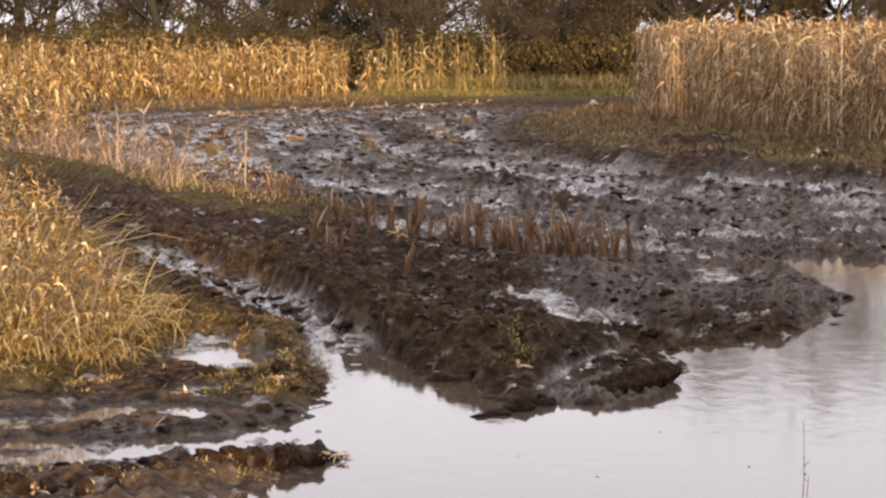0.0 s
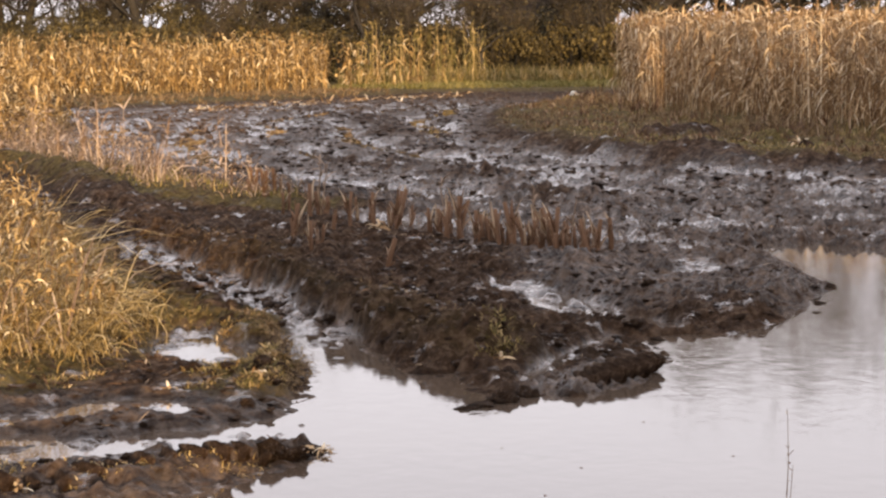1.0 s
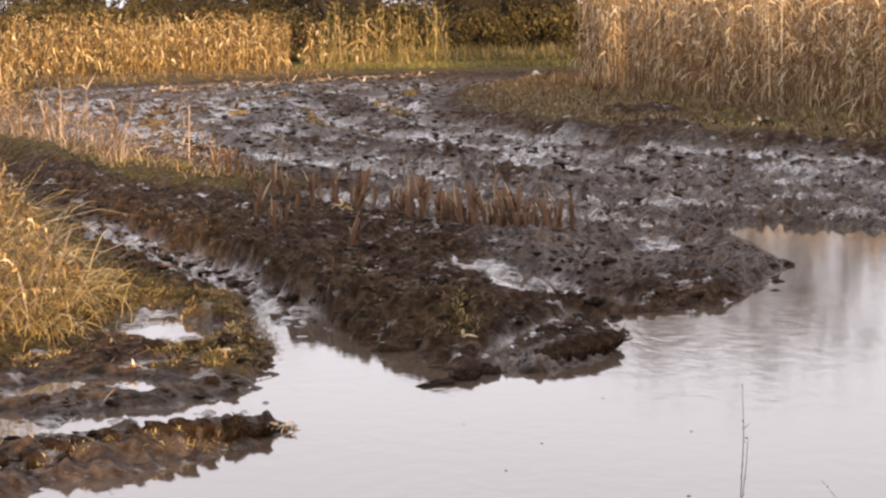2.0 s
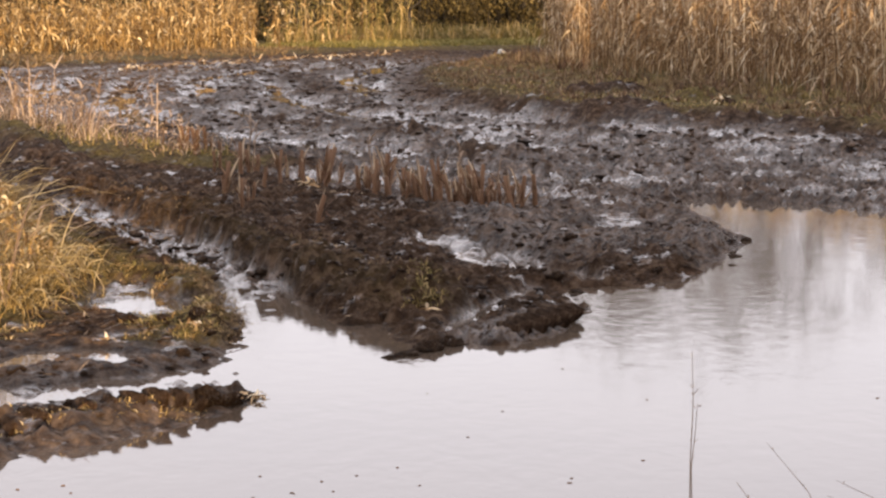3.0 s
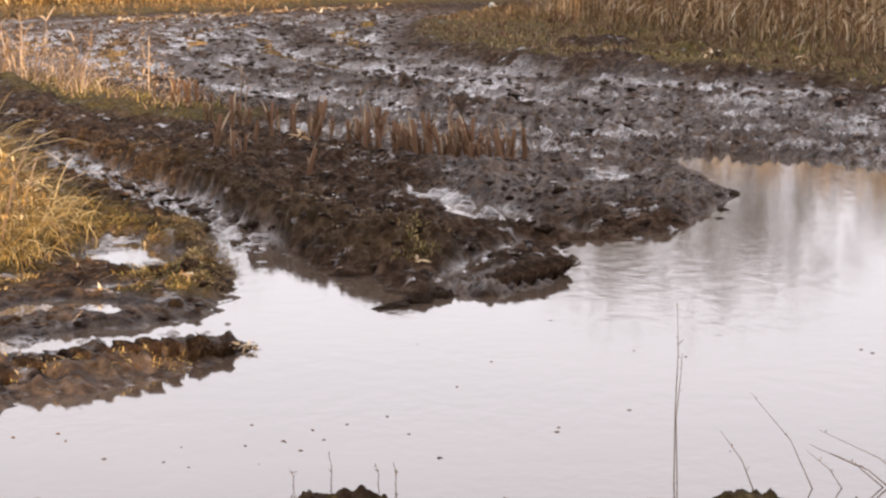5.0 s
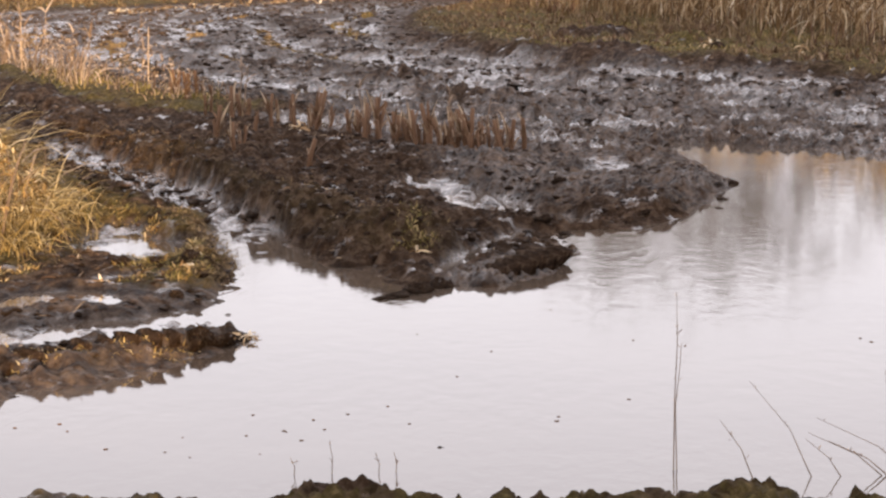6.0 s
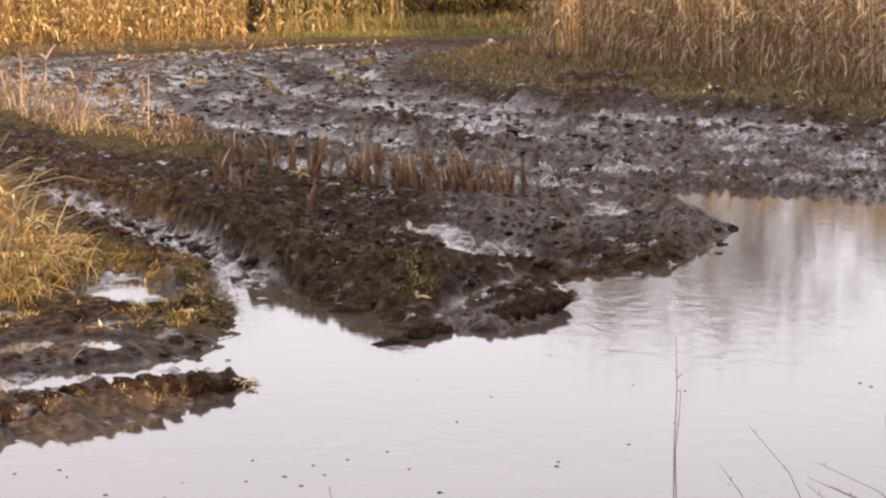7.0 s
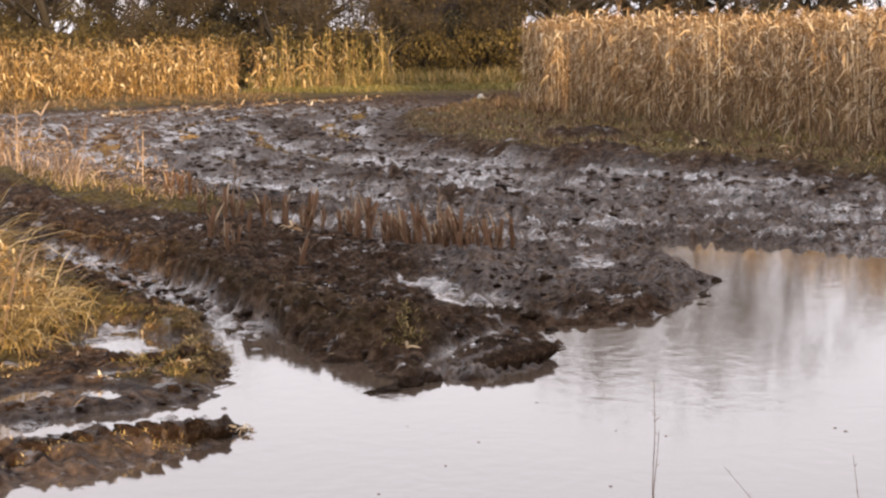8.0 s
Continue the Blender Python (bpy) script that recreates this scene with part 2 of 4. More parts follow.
CRESTS = [[(0.2, 45.0), (0.66, 42.3), (1.7, 38.5), (3.0, 35.4), (4.2, 33.4), (5.6, 30.6)], [(0.9, 32.0), (1.35, 30.5), (2.5, 29.0), (3.5, 27.6), (4.6, 26.5)], [(-1.3, 64.0), (-1.1, 56.0), (-0.5, 50.0), (0.3, 46.0)],
          [(-3.4, 52.0), (-2.2, 44.0), (-0.4, 37.5), (1.6, 33.6)], [(0.9, 49.0), (1.5, 46.0), (2.2, 42.6), (3.2, 39.2), (4.4, 36.8), (5.8, 34.4)]]   # crests of drier mud between the wheel tracks
PUDDLE = [(-1.52, 16.4), (-1.45, 17.2), (-1.27, 16.45), (-0.95, 15.98), (-1.05, 15.55), (-1.2, 15.4), (-1.4, 15.65)]
VERGE = [(7.4, 30.0), (6.6, 32.3), (5.6, 35.4), (4.2, 37.0), (3.4, 37.5), (1.95, 44.5), (1.4, 54.3), (1.6, 64), (4.0, 76), (6, 80), (60, 84), (60, 20), (11, 24)]
TRACK = [(16, 26), (8, 28), (4, 33), (1.6, 38), (-0.3, 48), (-1.0, 60), (0.5, 74), (4, 84), (12, 88)]
OPEN = [(-14, 66), (-7.5, 50), (-4.6, 40), (-2.6, 32.5), (-1.2, 28), (0.0, 24.6), (1.3, 22.9), (2.7, 23.6), (4.5, 21.6), (9, 17), (60, 17), (60, 95), (-14, 95)]
FAR_EDGE = [(-60, 55), (-13, 72), (-8, 74), (-4, 80), (0, 89), (8, 90.5), (60, 90), (60, 4000), (-4000, 4000), (-60, 60)]


def land(x, y):
    """Height of the ground over the water, and how much turf grows on it."""
    wx, wy = x + 0.16 * fbm(x * 3.0, y * 1.5, 3), y + 0.42 * fbm(x * 3.0, y * 1.5, 8)
    pond = to_area(wx, wy, POND)
    verge, far = to_area(wx, wy, VERGE), to_area(x, y + fbm(x * 0.4, y * 0.2, 5), FAR_EDGE)
    h = np.where(pond < 0, -0.16 * smooth(0.0, 0.7, -pond), 0.035 * smooth(0, 0.25, pond))
    shore = smooth(-0.02, 0.2, pond)
    near = smooth(60, 20, y)
    for line, w, top in RIDGES:
        d = to_line(wx, wy, line)
        h = h + top * np.exp(-np.abs(d / w) ** 3) * (0.75 + 0.5 * fbm(x * 1.6, y * 0.8, 21)) * shore
    open_mud = smooth(0.3, -0.6, to_area(x, y, OPEN)) * smooth(0.0, 0.8, verge) * smooth(0, 1.2, far) * smooth(1.0, 2.2, to_line(x, y, RIDGES[8][0]))
    track = to_line(wx, wy, TRACK)
    lumps = (clods(x * 2.6 + 0.6 * fbm(x, y, 44), y * 2.0, 40) - 0.33) * (1 - 0.5 * smooth(-0.5, -1.0, x) * smooth(18, 16, y))
    tip = smooth(0.75, 0.3, to_line(x, y, [(0.4, 13.9), (0.9, 14.2), (1.2, 15.1)]))   # low end of the spit, pressed flat
    lumps = lumps * (1 - 0.9 * tip)
    h = h + shore * lumps * (0.10 * (1 - open_mud) + 0.12 * open_mud)
    cx, cy = x + 0.07 * fbm(x * 5, y * 5, 53), y + 0.07 * fbm(x * 5, y * 5, 54)
    rough = smooth(-0.06, 0.06, pond) * (1 - 0.45 * tip) * (1 - 0.45 * smooth(-0.4, -0.8, x) * smooth(18, 16, y))
    h = h + rough * ((clods(cx * 8, cy * 6, 50) - 0.33) * (0.10 * near + 0.06 * open_mud) + (clods(cx * 19, cy * 15, 57) - 0.33) * 0.055 * near)
    band = 0.5 + 0.5 * np.cos(track * 4.0 + 1.6 * fbm(x * 0.5, y * 0.2, 61))
    h = h + open_mud * (0.12 * (band - 0.5) * np.exp(-(track / 7) ** 2) - 0.036 + 0.03 * fbm(x * 0.5, y * 0.25, 60) + 0.02 * smooth(45, 60, y))
    damp = open_mud * (0.3 + 0.7 * smooth(0.85, 0.35, band + 0.8 * fbm(x * 1.1, y * 0.5, 62)))
    for line in CRESTS:
        crest = np.exp(-(to_line(wx, wy, line) / (0.30 + 0.006 * y)) ** 2) * smooth(-0.25, 0.15, fbm(x * 1.3, y * 0.6, 66))
        h, damp = h + 0.10 * crest * (0.5 + clods(x * 5, y * 4, 67)), damp * (1 - 0.97 * crest)
    wet = np.maximum(smooth(0.30, 0.16, to_line(wx, wy, RUT)) * smooth(28, 23, y), smooth(0.2, 0.04, to_area(x + 0.05 * fbm(x * 7, y * 7, 12), y + 0.2 * fbm(x * 5, y * 5, 13), PUDDLE)))
    for s in STREAKS:
        wet = np.maximum(wet, smooth(0.3, 0.14, to_line(wx, wy, s)))
    wet = np.maximum(wet, smooth(0.13, 0.04, to_line(x, y, GAP)))
    for s, w in SHALLOWS:
        wet = np.maximum(wet, smooth(w, 0.3 * w, to_line(x + 0.10 * fbm(x * 6, y * 6, 77), y + 0.16 * fbm(x * 6, y * 6, 78), s)))
    rut_floor = 0.02 * smooth(16.6, 18.5, y) * smooth(0.0, -0.4, x)
    h = h * (1 - wet) + wet * (-0.017 + rut_floor + (0.08 + 0.06 * smooth(16.5, 18.5, y)) * (clods(x * 6, y * 3, 70) - 0.3))
    smear = 0.0 * h
    for s in SMEARS:
        smear = np.maximum(smear, smooth(0.3, 0.1, to_line(wx, wy, s)))
    h = h * (1 - smear) + smear * (0.006 + 0.035 * fbm(cx * 6, cy * 4, 75))
    pressed = smooth(0.30, 0.16, to_line(x, y, [(0.72, 14.2), (0.95, 14.6), (1.1, 15.0)]))   # marks of the lugs across the slab
    h = h + pressed * (pond > 0) * (0.022 * np.cos((0.9 * x + 0.42 * y + 0.03 * fbm(x * 5, y * 5, 79)) * 62) - 0.012)
    h = h + 0.14 * smooth(0.15, -0.25, verge) + 0.12 * smooth(0.3, -0.8, far) + smooth(300, 2000, np.abs(y)) * 1.0
    bare = np.minimum(to_line(x, y, RIDGES[9][0]), to_line(x, y, RIDGES[10][0]))
    turf = np.maximum(smooth(0.1, -0.5, verge) * smooth(0.3, 0.7, bare), smooth(0.2, -0.6, far))
    turf = np.maximum(turf, 0.9 * smooth(1.0, 0.5, to_line(x, y, RIDGES[8][0])))
    turf = np.maximum(turf, 0.75 * smooth(0.55, 0.2, to_line(x, y, RIDGES[4][0])))
    turf = np.maximum(turf, 0.9 * smooth(1.0, 0.5, to_line(x, y, RIDGES[5][0])))
    turf = np.maximum(turf, 0.16 * smooth(0.5, 0.1, to_line(x, y, RIDGES[0][0])) * smooth(26, 18, y))
    turf = np.maximum(turf, smooth(9.0, 8.0, y))
    turf = np.maximum(turf, smooth(-5.5, -8, x) * smooth(60, 40, y) * (pond > 0))
    return h, turf * (1 - np.maximum(wet, smear)) * shore, np.maximum(np.maximum(damp * smooth(84, 72, y), np.maximum(np.maximum(wet ** 3, 0.45 * pressed), 1.8 * smear ** 2)), 0.2 * smooth(14.3, 13.8, y) * smooth(-0.3, -0.5, x) + 0.30 * smooth(0.5, 1.0, x) * smooth(17.5, 18.5, y) * (y < 30))


def height(x, y):
    return float(land(np.array([float(x)]), np.array([float(y)]))[0][0])


def mesh_from(name, verts, faces, material, shade_smooth=True, **fields):
    """A mesh out of arrays; faces is an n x 3 or n x 4 array of corners."""
    me = bpy.data.meshes.new(name)
    n, k = faces.shape
    me.vertices.add(len(verts))
    me.vertices.foreach_set("co", np.ascontiguousarray(verts, np.float32).ravel())
    me.loops.add(n * k)
    me.loops.foreach_set("vertex_index", np.ascontiguousarray(faces, np.int32).ravel())
    me.polygons.add(n)
    me.polygons.foreach_set("loop_start", np.arange(0, n * k, k, dtype=np.int32))
    me.polygons.foreach_set("use_smooth", np.full(n, shade_smooth))
    for key, value in fields.items():
        me.attributes.new(key, "FLOAT", "POINT").data.foreach_set("value", np.ascontiguousarray(value, np.float32))
    me.materials.append(material)
    me.update(calc_edges=True)
    me.validate()
    return me


def sheet(nx, ny):
    i = np.arange((nx - 1) * (ny - 1))
    a = i // (nx - 1) * nx + i % (nx - 1)
    return np.stack([a, a + 1, a + nx + 1, a + nx], 1)


def build_ground():
    side = np.geomspace(2.9, 70, 24)[1:]
    s = np.concatenate([-side[::-1], np.linspace(-2.9, 2.9, 600), side])
    y = np.concatenate([np.linspace(-70, 7.5, 24)[:-1], np.geomspace(7.5, 26, 700)[:-1], np.geomspace(26, 110, 330)[:-1], np.geomspace(110, 3000, 40)])
    w = np.maximum(1.0, y / 12.0)
    xx, yy = s[None, :] * w[:, None], np.repeat(y[:, None], len(s), 1)
    x, y2 = xx.ravel(), yy.ravel()
    h, turf, soak = land(x, y2)
    me = mesh_from("ground", np.stack([x, y2, h], 1), sheet(len(s), len(y)), MUD, turf=turf, soak=soak)
    tagged(new("ground", me), "churned wet brown mud with tractor ruts and patches of rough turf", "mud ground", kind="structure")


def build_water():
    xs, ys = np.linspace(-30, 60, 31), np.linspace(8, 90, 31)
    xx, yy = np.meshgrid(xs, ys)
    me = mesh_from("water", np.stack([xx.ravel(), yy.ravel(), np.zeros(xx.size)], 1), sheet(31, 31), WATER)
    tagged(new("water", me), "still muddy flood water mirroring the pale sky", "water", kind="structure")


build_ground()
build_water()


def strips(base, az, length, rise, curl, width, segs=4, twist=None, tip=0.15, bulge=0.5, early=1.0):
    """Many curved tapering blades: base points, heading, length, first slope, bend over the whole length (radians), width."""
    n = len(base)
    t = np.linspace(0, 1, segs + 1)
    ang = rise[:, None] - curl[:, None] * t[None, :] ** early
    step = length[:, None] / segs
    mid = 0.5 * (ang[:, 1:] + ang[:, :-1])
    run = np.concatenate([np.zeros((n, 1)), np.cumsum(np.cos(mid) * step, 1)], 1)
    up = np.concatenate([np.zeros((n, 1)), np.cumsum(np.sin(mid) * step, 1)], 1)
    dx, dy = np.cos(az)[:, None], np.sin(az)[:, None]
    centre = np.stack([base[:, 0:1] + run * dx, base[:, 1:2] + run * dy, base[:, 2:3] + up], 2)
    tw = np.zeros(n) if twist is None else twist
    sx, sy, sz = -np.sin(az) * np.cos(tw), np.cos(az) * np.cos(tw), np.sin(tw)
    prof = (1 - t) * (1 - bulge) + bulge * np.sin(np.pi * np.clip(t * 0.85 + 0.15, 0, 1)) + tip * t
    half = 0.5 * width[:, None] * prof[None, :]
    off = np.stack([half * sx[:, None], half * sy[:, None], half * sz[:, None]], 2)
    verts = np.stack([centre - off, centre + off], 2).reshape(-1, 3)
    k = np.arange(segs)
    q = np.stack([2 * k, 2 * k + 1, 2 * k + 3, 2 * k + 2], 1)
    faces = (q[None] + (np.arange(n) * 2 * (segs + 1))[:, None, None]).reshape(-1, 4)
    return verts, faces


def joined(parts):
    vs, fs, n = [], [], 0
    for v, f in parts:
        vs.append(v)
        fs.append(f + n)
        n += len(v)
    return np.concatenate(vs), np.concatenate(fs)


def u(lo, hi, n):
    return RNG.uniform(lo, hi, n)


def on_land(x, y, sink=0.01):
    return np.stack([x, y, np.maximum(land(x, y)[0], 0.0) - sink], 1)


def maize(base, tall, leaves=15, leaf=0.6, wide=0.055, uneven=0.1):
    """Dry standing maize: stalks, hanging leaves, tassels and cobs."""
    n = len(base)
    h = tall * np.clip(RNG.normal(1, uneven, n), 0.55, 1.25)
    az = u(0, 6.283, n)
    lean = np.abs(RNG.normal(0, 0.09, n))
    out = []
    for turn in (0, 1.571):
        out.append(strips(base, az + turn, h, 1.571 - lean, np.zeros(n), np.full(n, 0.017), 3, tip=0.4, bulge=0.1))
    for i in range(leaves):
        f = 0.16 + (i + 0.6) / leaves * 0.78 + RNG.normal(0, 0.04, n)
        b = base + np.stack([np.cos(az) * lean * h * f, np.sin(az) * lean * h * f, h * f], 1)
        r = u(-1.5, 0.9, n) - 0.55 * (1 - f)
        out.append(strips(b, az + i * 2.4 + RNG.normal(0, 0.9, n), leaf * u(0.4, 1.25, n) * (1.1 - 0.35 * f), r, r + u(0.7, 1.57, n), wide * u(0.4, 1.2, n), 5, u(-1.4, 1.4, n), early=0.4))
    top = base + np.stack([np.cos(az) * lean * h, np.sin(az) * lean * h, h * 0.98], 1)
    for i in range(4):
        out.append(strips(top, az + i * 1.6 + u(-0.4, 0.4, n), u(0.12, 0.30, n), u(0.5, 1.5, n), u(0, 2.2, n), u(0.016, 0.04, n), 3, u(-1, 1, n)))
    cob = base + np.stack([np.cos(az) * 0.04, np.sin(az) * 0.04, h * u(0.42, 0.55, n)], 1)
    out.append(strips(cob, az, u(0.2, 0.26, n), u(0.6, 1.2, n), u(0.6, 2.2, n), np.full(n, 0.07), 4, bulge=0.9))
    return joined(out)


def stuff(name, pieces, material, label, category, **fields):
    v, f = pieces
    ob = new(name, mesh_from(name, v, f, material, **fields))
    return tagged(ob, label, category, kind="stuff")


def rows_in(area, gap, spacing, jitter=0.05, heading=0.0):
    """Plants in rows inside an outline."""
    xs, ys = [p[0] for p in area], [p[1] for p in area]
    cx, cy, r = sum(xs) / len(xs), sum(ys) / len(ys), max(max(xs) - min(xs), max(ys) - min(ys))
    a, b = np.meshgrid(np.arange(-r, r, gap), np.arange(-r, r, spacing))
    a, b = a.ravel() + RNG.normal(0, jitter, a.size), b.ravel() + RNG.normal(0, jitter, a.size)
    x, y = cx + a * math.cos(heading) - b * math.sin(heading), cy + a * math.sin(heading) + b * math.cos(heading)
    keep = to_area(x, y, area) < RNG.normal(0, 0.12, x.size)
    return x[keep], y[keep]


# maize standing beyond the verge, and at the far end of the field
EAST_MAIZE = [(5.5, 77), (4.95, 61.5), (5.9, 54.8), (6.68, 49.2), (7.25, 45), (8.0, 40.5), (9.0, 34.5), (9.6, 31), (12.5, 31), (13, 45), (13.5, 60), (14, 76)]
x, y = rows_in(EAST_MAIZE, 0.75, 0.17, 0.06, 0.08)
edge = to_area(x, y, EAST_MAIZE)
keep = (edge > -2.6) | (RNG.random(x.size) < 0.25)
stuff("maize_stand", maize(on_land(x[keep], y[keep]), 1.80 + 0.24 * smooth(40, 62, y[keep]), 34, 0.42, 0.030, 0.06), STRAW, "tall dry tan maize plants standing in rows with hanging leaves", "maize")
WEST_MAIZE = [(-30, 70), (-14, 77), (-9.3, 84), (-5, 87), (-1.6, 92), (1.0, 96), (1.0, 101), (-6, 98), (-14, 92), (-34, 84)]
x, y = rows_in(WEST_MAIZE, 0.7, 0.24, 0.2, 0.5)
edge = to_area(x, y, WEST_MAIZE)
keep = RNG.random(x.size) < np.where(x > -3.4, 0.16, np.where(edge > -3, 0.95, 0.45))
stuff("maize_stand", maize(on_land(x[keep], y[keep]), 1.5, 16, 0.40, 0.075, 0.17), GOLD, "golden dry maize at the far end of the muddy field", "maize")


def tufts(x, y, blades, tall, material, name, label, category, wide=0.012, spread=0.06, bend=(0.2, 1.6)):
    n = len(x) * blades
    r, a = np.abs(RNG.normal(0, spread, n)), u(0, 6.283, n)
    bx, by = np.repeat(x, blades) + r * np.cos(a), np.repeat(y, blades) + r * np.sin(a)
    t = np.repeat(np.broadcast_to(tall, len(x)), blades)
    piece = strips(on_land(bx, by), a + RNG.normal(0, 0.5, n), t * u(0.45, 1.1, n), u(1.0, 1.57, n), u(*bend, n), wide * u(0.6, 1.4, n), 4, u(-0.6, 0.6, n))
    return stuff(name, piece, material, label, category)


def in_area(area, count):
    xs, ys = [p[0] for p in area], [p[1] for p in area]
    x, y = u(min(xs), max(xs), count), u(min(ys), max(ys), count)
    keep = to_area(x, y, area) < 0
    return x[keep], y[keep]


def tube(points, radii, sides=6):
    """A tapering round branch through points."""
    p, r = np.array(points, float), np.array(radii, float)
    d = np.gradient(p, axis=0)
    d /= np.linalg.norm(d, axis=1, keepdims=True) + 1e-9
    ref = np.where(np.abs(d[:, 2:3]) > 0.9, [[1.0, 0, 0]], [[0, 0, 1.0]])
    a = np.cross(d, ref)
    a /= np.linalg.norm(a, axis=1, keepdims=True) + 1e-9
    b = np.cross(d, a)
    t = np.arange(sides) * 2 * math.pi / sides
    v = p[:, None] + r[:, None, None] * (np.cos(t)[None, :, None] * a[:, None] + np.sin(t)[None, :, None] * b[:, None])
    i, j = np.meshgrid(np.arange(len(p) - 1), np.arange(sides), indexing="ij")
    i, j = i.ravel(), j.ravel()
    k = (j + 1) % sides
    return v.reshape(-1, 3), np.stack([i * sides + j, i * sides + k, (i + 1) * sides + k, (i + 1) * sides + j], 1)


def part(name, pieces, material, parent, label="", smooth_shaded=True):
    v, f = pieces
    ob = new(name, mesh_from(name, v, f, material, smooth_shaded))
    ob.parent = parent
    if label:
        ob["label"] = label
    return ob


def thing(name, label, category, group=""):
    return tagged(new(name), label, category, group)


def leaf_cloud(area, count, low, high, long, wide, material, name, label, patchy=0.0):
    """Withered leaves held up at random heights through a stand of weeds."""
    x, y = in_area(area, count)
    keep = fbm(x * 1.3, y * 0.7, 88) > patchy - 0.5
    x, y = x[keep], y[keep]
    n = len(x)
    at = on_land(x, y)
    top = np.minimum(high, low + 0.9 * np.maximum(-to_area(x, y, area), 0)) * (0.8 + 0.9 * fbm(x * 1.7, y * 0.9, 89))
    at[:, 2] += top * np.sqrt(RNG.random(n))
    stuff(name, strips(at, u(0, 6.28, n), long * u(0.5, 1.3, n), u(-0.9, 1.2, n), u(-0.5, 2.8, n), wide * u(0.5, 1.4, n), 3, u(-1.2, 1.2, n), bulge=0.8), material, label, "leaves")


# dry grass at the left bank, turf, verge and strips of weeds
CLUMP = [(-4.5, 14.2), (-2.2, 14.7), (-1.95, 15.3), (-1.83, 16.3), (-1.88, 17.3), (-2.2, 18.6), (-2.7, 21.0), (-3.5, 24.5), (-5.5, 25)]
x, y = in_area(CLUMP, 2600)
edge = np.clip(-to_area(x, y, CLUMP) * 0.75, 0, 0.5)
tufts(x, y, 24, (0.47 + edge) * (0.8 + 0.9 * fbm(x * 2.5, y * 1.5, 91)), HAY, "dry_grass_clump", "thick golden dry grass leaning over the muddy bank", "dry grass", 0.0062, 0.16, (1.0, 5.0))
x, y = in_area(CLUMP, 700)
tufts(x, y, 5, 0.52 + u(-0.2, 0.25, len(x)), WEED, "dead_weeds", "pale dead weed stalks in the dry grass", "weeds", 0.014, 0.06, (0.0, 2.6))
leaf_cloud(CLUMP, 22000, 0.42, 0.8, 0.075, 0.015, GOLD, "withered_leaves", "withered golden leaves through the dry grass")
BANK = [(-3.6, 13.6), (-1.2, 14.0), (-0.75, 14.1), (-0.72, 15.2), (-1.0, 16.4), (-1.6, 18.0), (-2.3, 20.2), (-2.7, 20.2), (-1.7, 17.0), (-1.5, 16.5), (-1.4, 15.2), (-1.8, 14.6), (-3.6, 14.4)]
x, y = in_area(BANK, 9000)
keep = (fbm(x * 3, y * 2, 90) > -0.15) & (land(x, y)[1] > 0.12)
tufts(x[keep], y[keep], 7, 0.05, TURF, "bank_turf", "short trodden brown and green turf on the mud bank", "turf", 0.006, 0.03, (0.4, 2.6))
keep = keep & (fbm(x * 5, y * 4, 87) > 0.05)
tufts(x[keep], y[keep], 5, 0.07, GOLD, "bank_straw", "golden dead grass hanging over the mud bank", "dry grass", 0.007, 0.03, (0.8, 3.0))
x, y = in_area([(-1.25, 17.3), (-1.0, 16.6), (-0.85, 15.4), (-0.95, 14.2), (-0.62, 14.1), (-0.62, 15.4), (-0.8, 16.5), (-1.1, 17.6)], 1500)
tufts(x, y, 7, 0.055 + 0.03 * fbm(x * 4, y * 3, 85), BRUSH, "bank_edge_grass", "brown and straw grass hanging over the bank edge", "grass", 0.006, 0.03, (0.8, 3.2))
x, y = in_area([(-2.6, 23.5), (-1.6, 20.6), (-0.5, 17.1), (0.3, 15.0), (0.7, 15.2), (0.4, 17.5), (-0.2, 20.0), (-0.6, 23.5), (-1.5, 26)], 4000)
keep = fbm(x * 2, y * 1.2, 93) > 0.1
tufts(x[keep], y[keep], 6, 0.05, BRUSH, "ridge_turf", "sparse dull grass flattened on the mud ridge", "turf", 0.006, 0.04, (0.5, 2.6))

x, y = 0.42 + RNG.normal(0, 0.08, 40), 15.3 + RNG.normal(0, 0.2, 40)
tufts(x, y, 9, 0.065, TURF, "grass_tuft", "yellowed grass tuft at the end of the ridge", "grass", 0.007, 0.04, (0.4, 2.4))
VERGE_GRASS = [(7.0, 31.5), (6.5, 33.0), (5.6, 35.8), (4.2, 37.5), (3.4, 38.1), (2.1, 44.5), (1.55, 54.3), (1.75, 64), (4.0, 75.5), (5.0, 76), (4.8, 61.5), (5.4, 54), (6.4, 48.5), (7.1, 45), (7.9, 40.5), (8.8, 34.5), (9.2, 31)]
x, y = in_area(VERGE_GRASS, 5200)
keep = fbm(x * 0.9, y * 0.35, 95) > -0.3
tall = 0.10 + 0.26 * smooth(1.8, 0.1, to_area(x, y, EAST_MAIZE)) + 0.08 * fbm(x, y * 0.5, 96)
keep = keep & (land(x, y)[1] > 0.3)
mossy = fbm(x * 0.8, y * 0.4, 94) > 0.05
tufts(x[keep & mossy], y[keep & mossy], 7, 0.8 * tall[keep & mossy], TURF, "verge_grass", "rough tan and olive grass along the maize edge", "grass", 0.018, 0.10, (0.4, 2.0))
tufts(x[keep & ~mossy], y[keep & ~mossy], 10, 1.25 * tall[keep & ~mossy], BRUSH, "verge_grass", "brown dead grass along the maize edge", "grass", 0.014, 0.10, (0.2, 2.0))
keep = RNG.random(x.size) < 0.28
